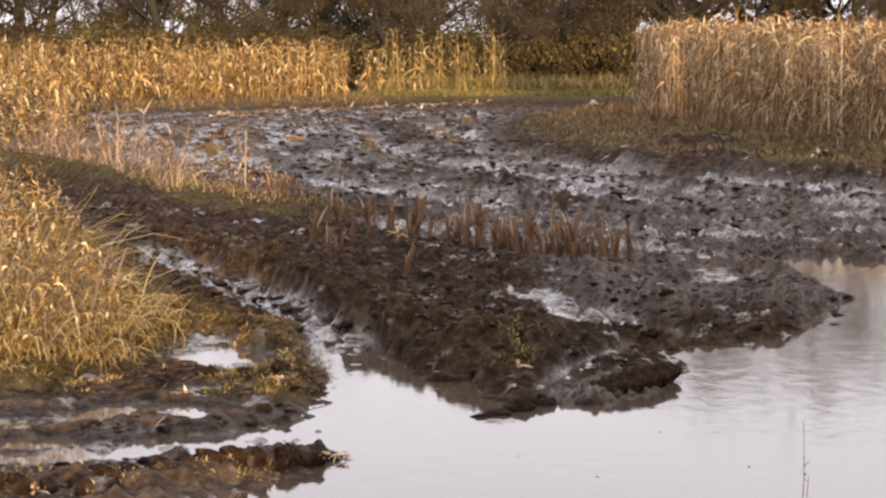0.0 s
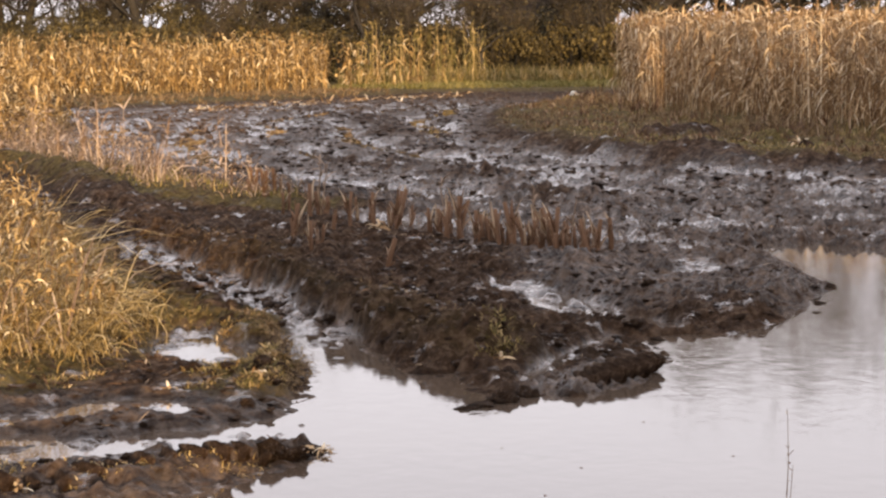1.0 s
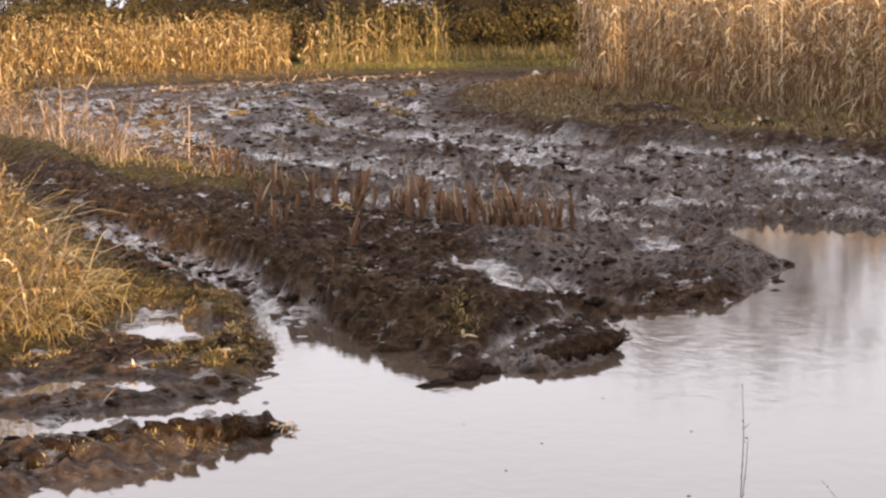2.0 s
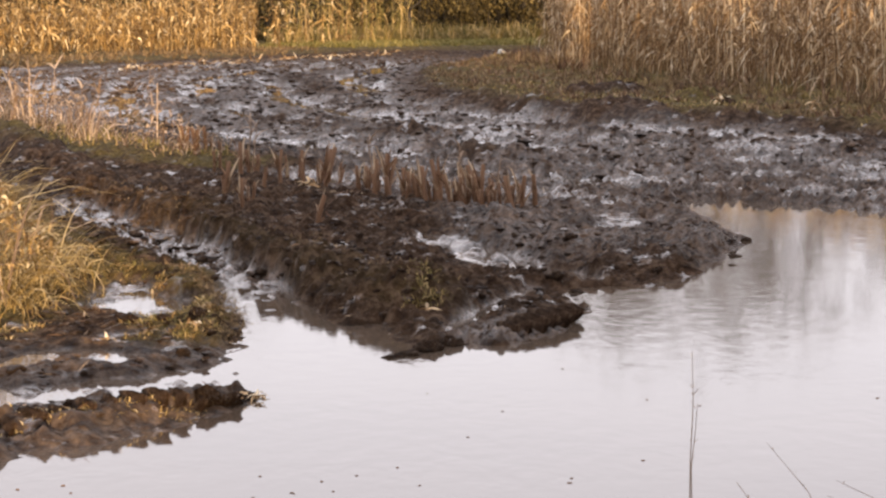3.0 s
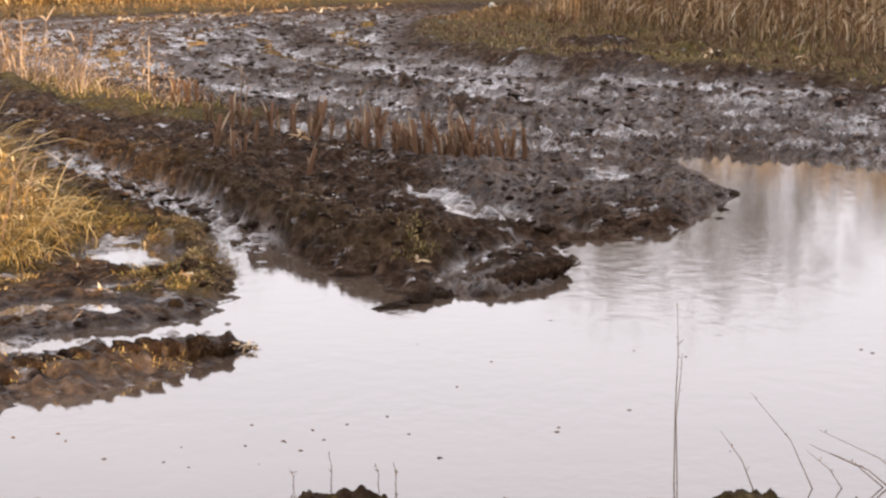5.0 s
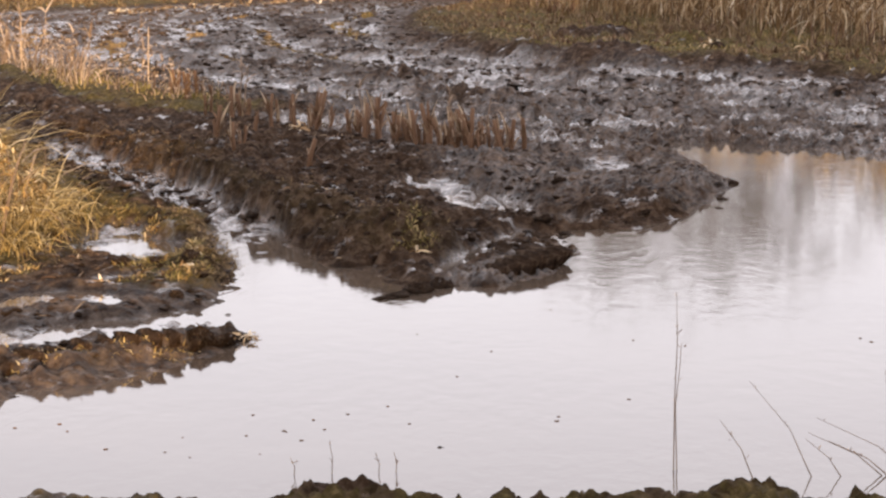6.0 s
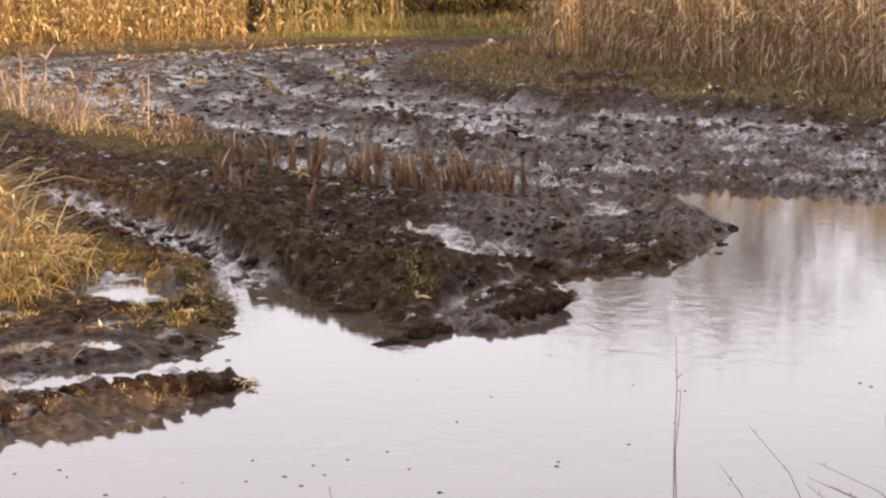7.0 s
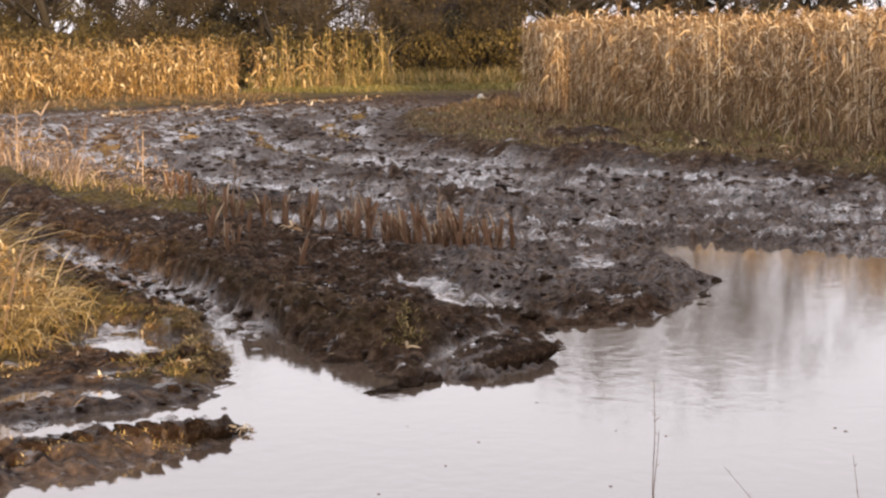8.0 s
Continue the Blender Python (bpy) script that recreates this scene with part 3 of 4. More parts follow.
tufts(x[keep], y[keep], 5, 1.6 * tall[keep], STUB, "dead_weeds", "brown straw stalks scattered through the verge", "weeds", 0.022, 0.06, (0.2, 1.8))
x, y = in_area([(-3, 91), (1, 91.5), (8, 91.5), (8, 99), (2, 101), (-3, 96)], 2600)
tufts(x, y, 6, 0.22, GREEN, "grass_strip", "bright yellow green grass strip before the hedge", "grass", 0.035, 0.10, (0.3, 1.6))
x, y = in_area([(-16, 68.5), (-9, 72.5), (-5, 78), (-1, 87), (-1.6, 91.5), (-5, 86), (-9.3, 83), (-16, 77)], 2400)
keep = fbm(x * 0.5, y * 0.5, 97) > -0.25
# the darker brown also puts the far bank's shade into the grass colour
tufts(x[keep], y[keep], 6, 0.22, BRUSH, "far_shaded_grass", "low brown dead grass before the far maize, coloured darker for shade", "grass", 0.035, 0.10, (0.3, 1.8))

STRIP = [(-8.0, 40.5), (-6.6, 40.6), (-4.8, 36.0), (-3.2, 31.9), (-1.5, 28.8), (-1.2, 29.6), (-2.2, 33.0), (-3.6, 38.5), (-6.2, 46)]
x, y = in_area(STRIP, 300)
tall = 0.34 + 0.45 * smooth(-1.8, -4.2, x) + 0.1 * fbm(x * 2, y, 98)
tufts(x, y, 7, tall, WEED, "weed_strip", "dry pinkish weeds and broken maize beside the rut", "weeds", 0.016, 0.12, (0.3, 2.6))
x, y = in_area(STRIP, 1500)
tufts(x, y, 6, 0.13, TURF, "strip_turf", "low green turf under the dry weeds", "turf", 0.016, 0.08)
x, y = in_area(STRIP, 150)
keep = x < -2.2
stuff("broken_maize", maize(on_land(x[keep], y[keep]), 0.66, 10, 0.26, 0.024, 0.3), WEED, "broken short dry maize among the weeds", "maize")
NEAR_WEST = [(-20, 44), (-9.0, 40.0), (-6.9, 41.8), (-6.3, 47), (-7.2, 56), (-9.0, 66), (-22, 68)]
x, y = in_area(NEAR_WEST, 480)
d = -to_area(x, y, NEAR_WEST)
keep = (d < 5) | (RNG.random(x.size) < 0.3)
stuff("maize_stand", maize(on_land(x[keep], y[keep]), 1.0, 15, 0.34, 0.05, 0.25), GOLD, "ragged low golden maize and weeds beside the track", "maize")
x, y = in_area(NEAR_WEST, 1500)
tufts(x, y, 8, 0.5, BRUSH, "tall_dry_grass", "tall golden dry grass under ragged maize", "dry grass", 0.025, 0.14)


x, y = in_area([(-2.6, 10.2), (-0.75, 11.55), (-0.6, 11.9), (-1.2, 11.75), (-2.6, 11.2)], 1500)
keep = fbm(x * 4, y * 4, 92) > -0.12
tufts(x[keep], y[keep], 6, 0.045, HAY, "shore_turf", "sparse golden grass on the low mud shore", "turf", 0.006, 0.03, (0.6, 2.8))
x, y = in_area([(-3.0, 10), (-0.5, 11.8), (-0.6, 15.5), (-1.0, 17), (0.2, 14.4), (1.3, 14.6), (1.4, 16.6), (2.4, 17.6), (2.9, 20.5), (2.6, 24), (0, 27), (-3, 28), (-3.4, 15)], 6000)
keep = (land(x, y)[0] > 0.02) & (fbm(x * 1.2, y * 0.8, 99) > 0.0)
x, y = x[keep], y[keep]
n = len(x)
stuff("straw_bits", strips(on_land(x, y, -0.008), u(0, 6.28, n), u(0.02, 0.09, n), u(-0.1, 0.7, n), u(0.0, 1.2, n), u(0.004, 0.011, n), 2, u(-0.8, 0.8, n)), STUB, "short trodden straw bits lying on the mud", "straw")


leaf_cloud(NEAR_WEST, 30000, 0.6, 1.15, 0.14, 0.045, GOLD, "withered_leaves", "withered golden leaves over tall dry grass")
leaf_cloud(STRIP, 14000, 0.25, 0.62, 0.07, 0.02, WEED, "withered_leaves", "withered pinkish leaves over the weed strip", 0.45)
leaf_cloud([(-30, 70), (-14, 77), (-9.3, 84), (-5, 87), (-1.6, 92), (-1.0, 94), (-8, 93), (-20, 84), (-32, 76)], 22000, 1.15, 1.55, 0.16, 0.06, GOLD, "withered_leaves", "withered golden leaves on the far maize", 0.3)


# cut maize stubble, stalk by stalk
def maize_stub(tall, tilt, leaf, dress):
    ob = thing("maize_stub", "short cut brown maize stalk standing in the mud", "maize stubble", "row of maize stubble")
    top = tall * math.sin(tilt) * 0.6
    part("stalk", tube([(0, 0, -0.06), (0.2 * top, 0, 0.4 * tall), (top, 0.01, tall), (top * 1.02, 0.01, tall + 0.004)], [0.020, 0.018, 0.015, 0.004], 7), STUB, ob)
    n = leaf
    base = np.stack([u(-0.01, 0.01, n), u(-0.01, 0.01, n), tall * u(0.02, 0.55, n)], 1)
    part("leaf_sheath", strips(base, u(0, 6.28, n), tall * u(0.4, 0.85, n), u(1.35, 1.56, n), u(0.0, 0.9, n), u(0.016, 0.034, n), 4, u(-0.6, 0.6, n)), dress, ob, "torn dry leaf sheath")
    return ob



def along(line, f):
    seg = [math.dist(a, b) for a, b in zip(line[:-1], line[1:])]
    left = f * sum(seg)
    for a, b, s in zip(line[:-1], line[1:], seg):
        if left <= s:
            return a[0] + (b[0] - a[0]) * left / s, a[1] + (b[1] - a[1]) * left / s
        left -= s
    return line[-1]


stub_kinds = [maize_stub(0.26, 0.1, 7, STUB), maize_stub(0.20, -0.25, 6, WEED), maize_stub(0.31, 0.22, 9, STUB), maize_stub(0.16, 0.05, 5, STUB), maize_stub(0.24, -0.1, 8, STUB)]
places = []
# clumps along the row: middle, how many, how far they spread along and across the view
for cx, cy, n, sx, sy in ((-0.99, 26.6, 5, 0.05, 0.15), (-0.3, 25.1, 5, 0.06, 0.25), (-0.2, 25.7, 3, 0.05, 0.2), (-0.45, 25.0, 2, 0.05, 0.1), (0.2, 24.1, 8, 0.06, 0.3), (0.13, 24.6, 4, 0.05, 0.2), (0.3, 24.0, 3, 0.03, 0.2),
                          (0.5, 23.5, 7, 0.05, 0.2), (0.6, 23.3, 5, 0.04, 0.2), (0.69, 23.2, 4, 0.03, 0.2), (0.86, 22.95, 6, 0.035, 0.2), (0.95, 22.9, 5, 0.03, 0.2), (1.05, 22.75, 6, 0.03, 0.2), (1.17, 22.65, 6, 0.03, 0.2),
                          (1.29, 22.6, 6, 0.035, 0.2), (1.38, 22.5, 4, 0.03, 0.2), (1.5, 22.5, 1, 0.03, 0.1), (-0.25, 21.1, 2, 0.03, 0.1), (-1.17, 24.5, 2, 0.04, 0.1), (-0.92, 23.2, 3, 0.05, 0.15), (-0.75, 24.2, 2, 0.05, 0.15),
                          (-1.68, 30.3, 6, 0.08, 0.3), (-1.9, 30.8, 5, 0.1, 0.4), (-1.5, 29.6, 2, 0.08, 0.3), (-1.3, 28.2, 2, 0.1, 0.3), (-0.6, 27.0, 2, 0.08, 0.3)):
    places += [(cx + RNG.normal(0, sx), cy + RNG.normal(0, sy)) for _ in range(n)]
for i, (px, py) in enumerate(places):
    m = pose(px, py, height(px, py) - 0.01, RNG.normal(0, 6), RNG.normal(0, 6), RNG.uniform(0, 360)) @ Matrix.Diagonal((1.05, 1.05, 1.0, 1)) @ Matrix.Scale(RNG.uniform(0.65, 1.3), 4)
    k = stub_kinds[i % 5]
    if i < 5:
        k.matrix_basis = m
    else:
        c = copy_thing(k, m)
        c.matrix_basis = m


# thin dead stalks rising over the stubble row
def dead_stalk(tall):
    ob = thing("dead_stalk", "thin pale broken maize stalk above the stubble", "dead stalk", "dead stalks over the stubble")
    part("stem", tube([(0, 0, -0.05), (0.02, 0, tall * 0.5), (0.06, 0.02, tall)], [0.010, 0.008, 0.004], 6), WEED, ob)
    n = 6
    base = np.stack([np.full(n, 0.03), np.full(n, 0.01), tall * u(0.35, 0.98, n)], 1)
    for k in range(n):
        part("leaf", strips(base[k:k + 1], u(0, 6.28, 1), u(0.10, 0.2, 1), u(0.2, 1.3, 1), u(0.6, 2.4, 1), u(0.015, 0.03, 1), 4, u(-0.6, 0.6, 1)), WEED, ob)
    return ob


stalk_kinds = [dead_stalk(0.55), dead_stalk(0.46)]
for i, (px, py) in enumerate(((-1.0, 27.1), (-0.24, 27.0), (0.19, 25.2), (0.61, 24.5), (-1.05, 27.6), (1.22, 23.2), (0.92, 23.5), (0.25, 25.6))):
    m = pose(px, py, height(px, py), 0, 0, 70 * i) @ Matrix.Scale(1 - 0.05 * (i % 4), 4)
    (stalk_kinds[i] if i < 2 else copy_thing(stalk_kinds[i % 2], m)).matrix_basis = m


# clods of mud
def clod_mesh(seed, flat=0.6, sub=2):
    bm = bmesh.new()
    bmesh.ops.create_icosphere(bm, subdivisions=sub, radius=1.0)
    for v in bm.verts:
        p = v.co.copy()
        n = noise.noise(p * 1.3 + Vector((seed * 7.1, 0, 0))) * 0.6 + noise.noise(p * 2.9 + Vector((0, seed * 3.3, 0))) * 0.4 + noise.noise(p * 6 + Vector((0, 0, seed * 5.3))) * 0.2
        v.co = p * (1 + n)
        v.co.z *= flat
    me = bpy.data.meshes.new("mud_clod")
    bm.to_mesh(me)
    bm.free()
    me.polygons.foreach_set("use_smooth", np.full(len(me.polygons), True))
    me.materials.append(MUD)
    return me


def scattered_clods(x, y, size, name, label, soaked):
    kinds = [clod_mesh(i, 0.5, 2) for i in range(6)]
    vs, fs, count = [], [], 0
    z = land(x, y)[0]
    for i in range(len(x)):
        me = kinds[i % 6]
        v = np.empty(len(me.vertices) * 3)
        me.vertices.foreach_get("co", v)
        f = np.empty(len(me.loops), np.int32)
        me.loops.foreach_get("vertex_index", f)
        a, s = RNG.uniform(0, 6.28), size[i]
        v = v.reshape(-1, 3) * s * np.array([RNG.uniform(0.8, 1.5), 1.0, RNG.uniform(0.6, 1.1)])
        c, d = math.cos(a), math.sin(a)
        v = v @ np.array([[c, d, 0], [-d, c, 0], [0, 0, 1]]) + np.array([x[i], y[i], z[i] + 0.15 * s])
        vs.append(v)
        fs.append(f.reshape(-1, 3) + count)
        count += len(v)
    for me in kinds:
        bpy.data.meshes.remove(me)
    stuff(name, (np.concatenate(vs), np.concatenate(fs)), MUD, label, "mud clods", soak=np.full(count, soaked))


x, y = in_area([(-9, 66), (-6, 50), (-3, 36), (-1, 30), (0.4, 25), (2.6, 24.2), (7, 21.5), (9, 27), (5.4, 34.5), (3.2, 37), (1.7, 44), (1.2, 54), (1.3, 66), (3.8, 78), (0, 84), (-5, 76)], 17000)
keep = (land(x, y)[0] > -0.03) & (clods(x * 0.7, y * 0.4, 33) < 0.55)
x, y = x[keep], y[keep]
scattered_clods(x, y, np.minimum(RNG.lognormal(-3.85, 0.5, x.size), 0.05) * (1 + y / 110), "field_clods", "broken wet clods over the churned mud", 0.3)
x, y = in_area([(-3.5, 9.5), (-0.6, 11.6), (-0.3, 12.3), (-0.5, 15), (0.2, 14.4), (1.3, 14.6), (1.3, 16.4), (2.2, 17.2), (3.0, 20), (2.9, 23.6), (1, 25), (-2, 24), (-4.6, 33), (-5, 30), (-2.6, 20), (-3.2, 14)], 9000)
hh = land(x, y)[0]
keep = (hh > 0.01) & (land(x, y)[1] < 0.75) & (land(x, y)[2] < 0.75)
x, y = x[keep], y[keep]
scattered_clods(x, y, RNG.lognormal(-4.35, 0.5, x.size), "near_clods", "small dark clods on the ruts and ridges", 0.3)

f = 0.8 * RNG.random(340)
x, y = np.array([along(RUT[3:], k) for k in f]).T + np.stack([RNG.normal(0, 0.14, 340), RNG.normal(0, 0.3, 340)])
scattered_clods(x, y, RNG.lognormal(-3.9, 0.5, x.size), "rut_clods", "small dark clods fallen into the wet rut", 0.1)

clod_kinds = [clod_mesh(20 + i, f, 3) for i, f in enumerate((0.45, 0.6, 0.35, 0.8))]
for i, (px, py, s, turn, tip) in enumerate(((0.27, 13.6, 0.06, 10, 0), (0.36, 13.75, 0.07, 30, 0), (0.19, 13.5, 0.05, 70, 0), (0.5, 13.95, 0.06, 0, 0), (1.36, 16.4, 0.04, 40, 10), (1.24, 16.7, 0.05, 5, 0),
        (2.52, 17.9, 0.035, 0, 0), (2.88, 19.7, 0.04, 20, 0), (2.62, 18.5, 0.04, 80, 0), (-0.62, 11.95, 0.10, 150, 28), (-1.05, 14.95, 0.05, 30, 10), (-0.86, 14.8, 0.05, 0, 5), (-0.8, 14.2, 0.05, 60, 0), (-1.25, 14.85, 0.045, 20, 0),
        (3.5, 38.0, 0.08, 10, 5), (5.6, 40.2, 0.1, 30, 0), (5.8, 48, 0.1, 70, 0), (0.05, 8.72, 0.03, 20, 0), (-0.12, 8.72, 0.035, 60, 0), (0.33, 9.4, 0.015, 0, 0))):
    ob = new("mud_clod", clod_kinds[i % 4])
    ob.matrix_basis = pose(px, py, max(height(px, py), -0.01) + s * 0.12, tip, tip * 0.5, turn) @ Matrix.Scale(s, 4)
    tagged(ob, "large dark wet clod of mud at the water", "mud clod", "large mud clods")


small_kinds = [clod_mesh(40 + i, 0.5, 2) for i in range(5)]
x, y = in_area([(-2.4, 10.6), (-0.6, 11.6), (-0.45, 12.2), (-0.5, 14.4), (-1.0, 16.8), (-0.6, 16.9), (0.3, 14.4), (1.2, 14.9), (1.3, 16.5), (2.2, 17.3), (2.8, 20), (2.6, 23), (0.5, 21), (-1.6, 21), (-2.2, 18)], 900)
h, _, soaked = land(x, y)
near_rank = [i for i in range(len(x)) if h[i] > 0.025 and soaked[i] < 0.75][:260]
for i in near_rank:
    ob = new("mud_clod", small_kinds[i % 5])
    r = float(RNG.lognormal(-3.75, 0.4))
    ob.matrix_basis = pose(x[i], y[i], max(h[i], 0) + 0.1 * r, RNG.uniform(-20, 20), RNG.uniform(-20, 20), RNG.uniform(0, 360)) @ Matrix.Scale(r, 4)
    tagged(ob, "small crumbled wet clod on the mud bank", "mud clod", "small mud clods")


# slabs pressed by a tyre's lugs at the tip of the mud spit
def tread_slab(thick, long, tall, seed):
    """One slice of mud between two lugs: thin, bowed, ragged along the top."""
    bm = bmesh.new()
    bmesh.ops.create_cube(bm, size=1.0)
    bmesh.ops.subdivide_edges(bm, edges=bm.edges[:], cuts=5, use_grid_fill=True)
    for v in bm.verts:
        p = v.co.copy()
        ragged = 1 + 0.35 * noise.noise(p * 3.5 + Vector((seed, 0, 0))) + 0.2 * noise.noise(p * 9 + Vector((0, seed, 0)))
        v.co = Vector((p.x * thick * (1.2 - 0.5 * p.z), p.y * long, p.z * tall * (1 - 1.1 * p.y * p.y))) * ragged + Vector((0.12 * long * p.y * p.y, 0, 0))
    bmesh.ops.smooth_vert(bm, verts=bm.verts[:], factor=0.4, use_axis_x=True, use_axis_y=True, use_axis_z=True)
    me = bpy.data.meshes.new("tread_slab")
    bm.to_mesh(me)
    bm.free()
    me.polygons.foreach_set("use_smooth", np.full(len(me.polygons), True))
    me.materials.append(MUD)
    return me


slabs = [tread_slab(0.026, 0.36, 0.14, k) for k in range(3)]
for i in range(7):
    ob = new("tread_slab", slabs[i % 3])
    px, py = 0.80 + 0.070 * i, 14.25 + 0.125 * i
    ob.matrix_basis = pose(px, py, 0.042 + 0.006 * (i % 2), 0, 30, 26 + 4 * (i % 3)) @ Matrix.Scale((0.62, 0.7, 0.8, 0.86, 0.82, 0.7, 0.5)[i], 4)
    tagged(ob, "ribbed slab of mud pressed by a tractor tyre", "mud slab", "tyre tread slabs")
for i in range(14):
    ob = new("tread_slab", slabs[i % 3])
    px, py = along([(-0.7, 11.86), (-1.0, 11.56), (-1.5, 11.15), (-2.0, 10.85)], i / 13.0)
    ob.matrix_basis = pose(px, py, height(px, py) + 0.005, 0, 25, 20 + 7 * (i % 4)) @ Matrix.Scale(0.5 + 0.06 * (i % 3), 4)
    tagged(ob, "ribbed slab of mud on the low bank", "mud slab", "tyre tread slabs on the bank")


# trees and shrubs behind the field
def branches(p, d, length, r, depth, tubes, ends):
    pts, rad = [p], [r]
    for i in range(3):
        d = (d + Vector((RNG.normal(0, 0.14), RNG.normal(0, 0.14), RNG.normal(0.05, 0.08)))).normalized()
        p = p + d * length / 3
        pts.append(p)
        rad.append(r * (1 - 0.16 * (i + 1)))
    tubes.append(tube([tuple(q) for q in pts], rad, 7 if depth > 1 else 4))
    if depth == 0:
        ends.append((pts[1], d))
        ends.append((pts[-1], d))
        return
    for k in range(3 if depth > 1 else 4):
        at = pts[1 + k % 3] if k else pts[-1]
        a = RNG.uniform(0, 6.28)
        side = Vector((math.cos(a), math.sin(a), RNG.uniform(0.1, 0.7))).normalized()
        branches(at, (d * (0.9 if k == 0 else 0.45) + side * 0.75).normalized(), length * RNG.uniform(0.55, 0.8), rad[-1] * (0.8 if k == 0 else 0.55), depth - 1, tubes, ends)


def bare_tree(tall, r, leafy):
    ob = thing("bare_tree", "bare brown autumn tree behind the maize field", "tree", "trees behind the field")
    tubes, ends = [], []
    branches(Vector((0, 0, -0.2)), Vector((RNG.normal(0, 0.05), 0, 1)), tall * 0.34, r, 4, tubes, ends)
    for k in range(5):
        a = RNG.uniform(0, 6.28)
        branches(Vector((0, 0, tall * RNG.uniform(0.08, 0.3))), Vector((math.cos(a), math.sin(a), 0.5)).normalized(), tall * 0.16, r * 0.3, 2, tubes, ends)
    part("trunk", joined(tubes), BARK, ob)
    e = np.array([tuple(q) for q, _ in ends])
    n = len(e) * 7
    part("twig", strips(np.repeat(e, 7, 0), u(0, 6.28, n), u(0.35, 1.1, n), u(-0.2, 1.4, n), u(-0.6, 0.6, n), np.full(n, 0.026), 3, u(-1, 1, n)), TWIG, ob)
    n = len(e) * leafy
    part("crown", strips(np.repeat(e, leafy, 0) + RNG.normal(0, 0.3, (n, 3)), u(0, 6.28, n), u(0.08, 0.17, n), u(-1, 1, n), u(-0.5, 0.5, n), u(0.06, 0.12, n), 2, u(-1, 1, n), bulge=1.0), AUTUMN, ob, "few withered brown leaves")
    return ob


tree_kinds = [bare_tree(12, 0.30, 3), bare_tree(9, 0.20, 6), bare_tree(11, 0.24, 2)]
tree_kinds += [bare_tree(7, 0.16, 4), bare_tree(17, 0.42, 8)]
spots = [(-12.0, 118, 0, 1.1), (8.0, 121, 1, 1.0), (14.8, 132, 2, 1.2), (-2.5, 117, 3, 1.2), (2.4, 119, 1, 1.15), (-18, 124, 2, 1.2), (-15.5, 121, 3, 1.1), (-8.6, 122, 2, 0.9), (-5.6, 120, 1, 1.0),
         (11.6, 126, 0, 0.9), (13.0, 140, 3, 1.6), (17.4, 128, 0, 1.0), (19.8, 134, 1, 1.3), (22.5, 129, 2, 1.0), (25.5, 135, 0, 1.1), (29, 131, 1, 1.2), (-22, 120, 0, 1.1), (-27, 122, 1, 1.2), (5.4, 134, 2, 1.1),
         (-0.3, 132, 0, 0.95), (-10.3, 133, 0, 1.0), (33, 128, 2, 1.1), (-32, 118, 2, 1.1), (2.3, 105, 3, 1.0), (7.1, 119, 1, 1.0), (-1.75, 104, 3, 0.95), (3.4, 112, 3, 0.8), (6.5, 107, 3, 1.0), (10.3, 120, 2, 0.9), (-7, 109, 3, 0.9), (-0.6, 107, 3, 1.2),
         (14.6, 126, 4, 1.0), (15.7, 127, 4, 0.95), (10.9, 124, 4, 0.9), (18.4, 130, 4, 1.05), (12.6, 134, 4, 1.1), (8.8, 130, 4, 0.85), (21, 126, 4, 0.9), (24, 132, 4, 1.0), (16.9, 138, 4, 1.15), (-13.5, 128, 4, 0.8), (-9.6, 126, 4, 0.75), (-20, 130, 4, 0.9), (-3.5, 128, 4, 0.9), (-5.9, 126, 4, 0.92), (-8, 131, 4, 0.9)]
spots += [(-36 + 2.9 * k + RNG.normal(0, 0.8), RNG.uniform(121, 140), (0, 2, 1, 3)[k % 4], RNG.uniform(0.85, 1.3)) for k in range(26)]
first_of = [[p[2] for p in spots].index(k) for k in range(5)]
for i, (px, py, kind, s) in enumerate(spots):
    m = pose(px, py, 0.05, 0, 0, 57 * i) @ Matrix.Scale(s, 4)
    if i in first_of:
        tree_kinds[kind].matrix_basis = m
    else:
        copy_thing(tree_kinds[kind], m).matrix_basis = m


def shrub(wide, tall, leaves, material, label):
    ob = thing("shrub", label, "shrub", "shrubs behind the field")
    n = 60
    base = np.stack([RNG.normal(0, wide * 0.28, n), RNG.normal(0, 0.4, n), np.full(n, -0.05)], 1)
    part("stem", strips(base, u(0, 6.28, n), tall * u(0.6, 1.1, n), u(1.1, 1.57, n), u(-0.2, 0.7, n), u(0.03, 0.08, n), 4, u(-1, 1, n)), BARK, ob)
    lobes = np.stack([RNG.uniform(-0.5, 0.5, 26) * wide, RNG.normal(0, 0.5, 26), tall * RNG.uniform(0.05, 1.0, 26) ** 1.2], 1)
    lobes[:, 2] *= 1 - 0.9 * (lobes[:, 0] / wide) ** 2
    c = lobes[RNG.integers(0, 26, leaves)] + RNG.normal(0, 1, (leaves, 3)) * np.array([wide * 0.07, 0.3, tall * 0.07])
    c[:, 2] = np.maximum(c[:, 2], 0.02)
    part("foliage", strips(c, u(0, 6.28, leaves), u(0.08, 0.20, leaves), u(-1.2, 1.2, leaves), u(-0.6, 0.8, leaves), u(0.06, 0.12, leaves), 2, u(-1.2, 1.2, leaves), bulge=1.0), material, ob)
    return ob


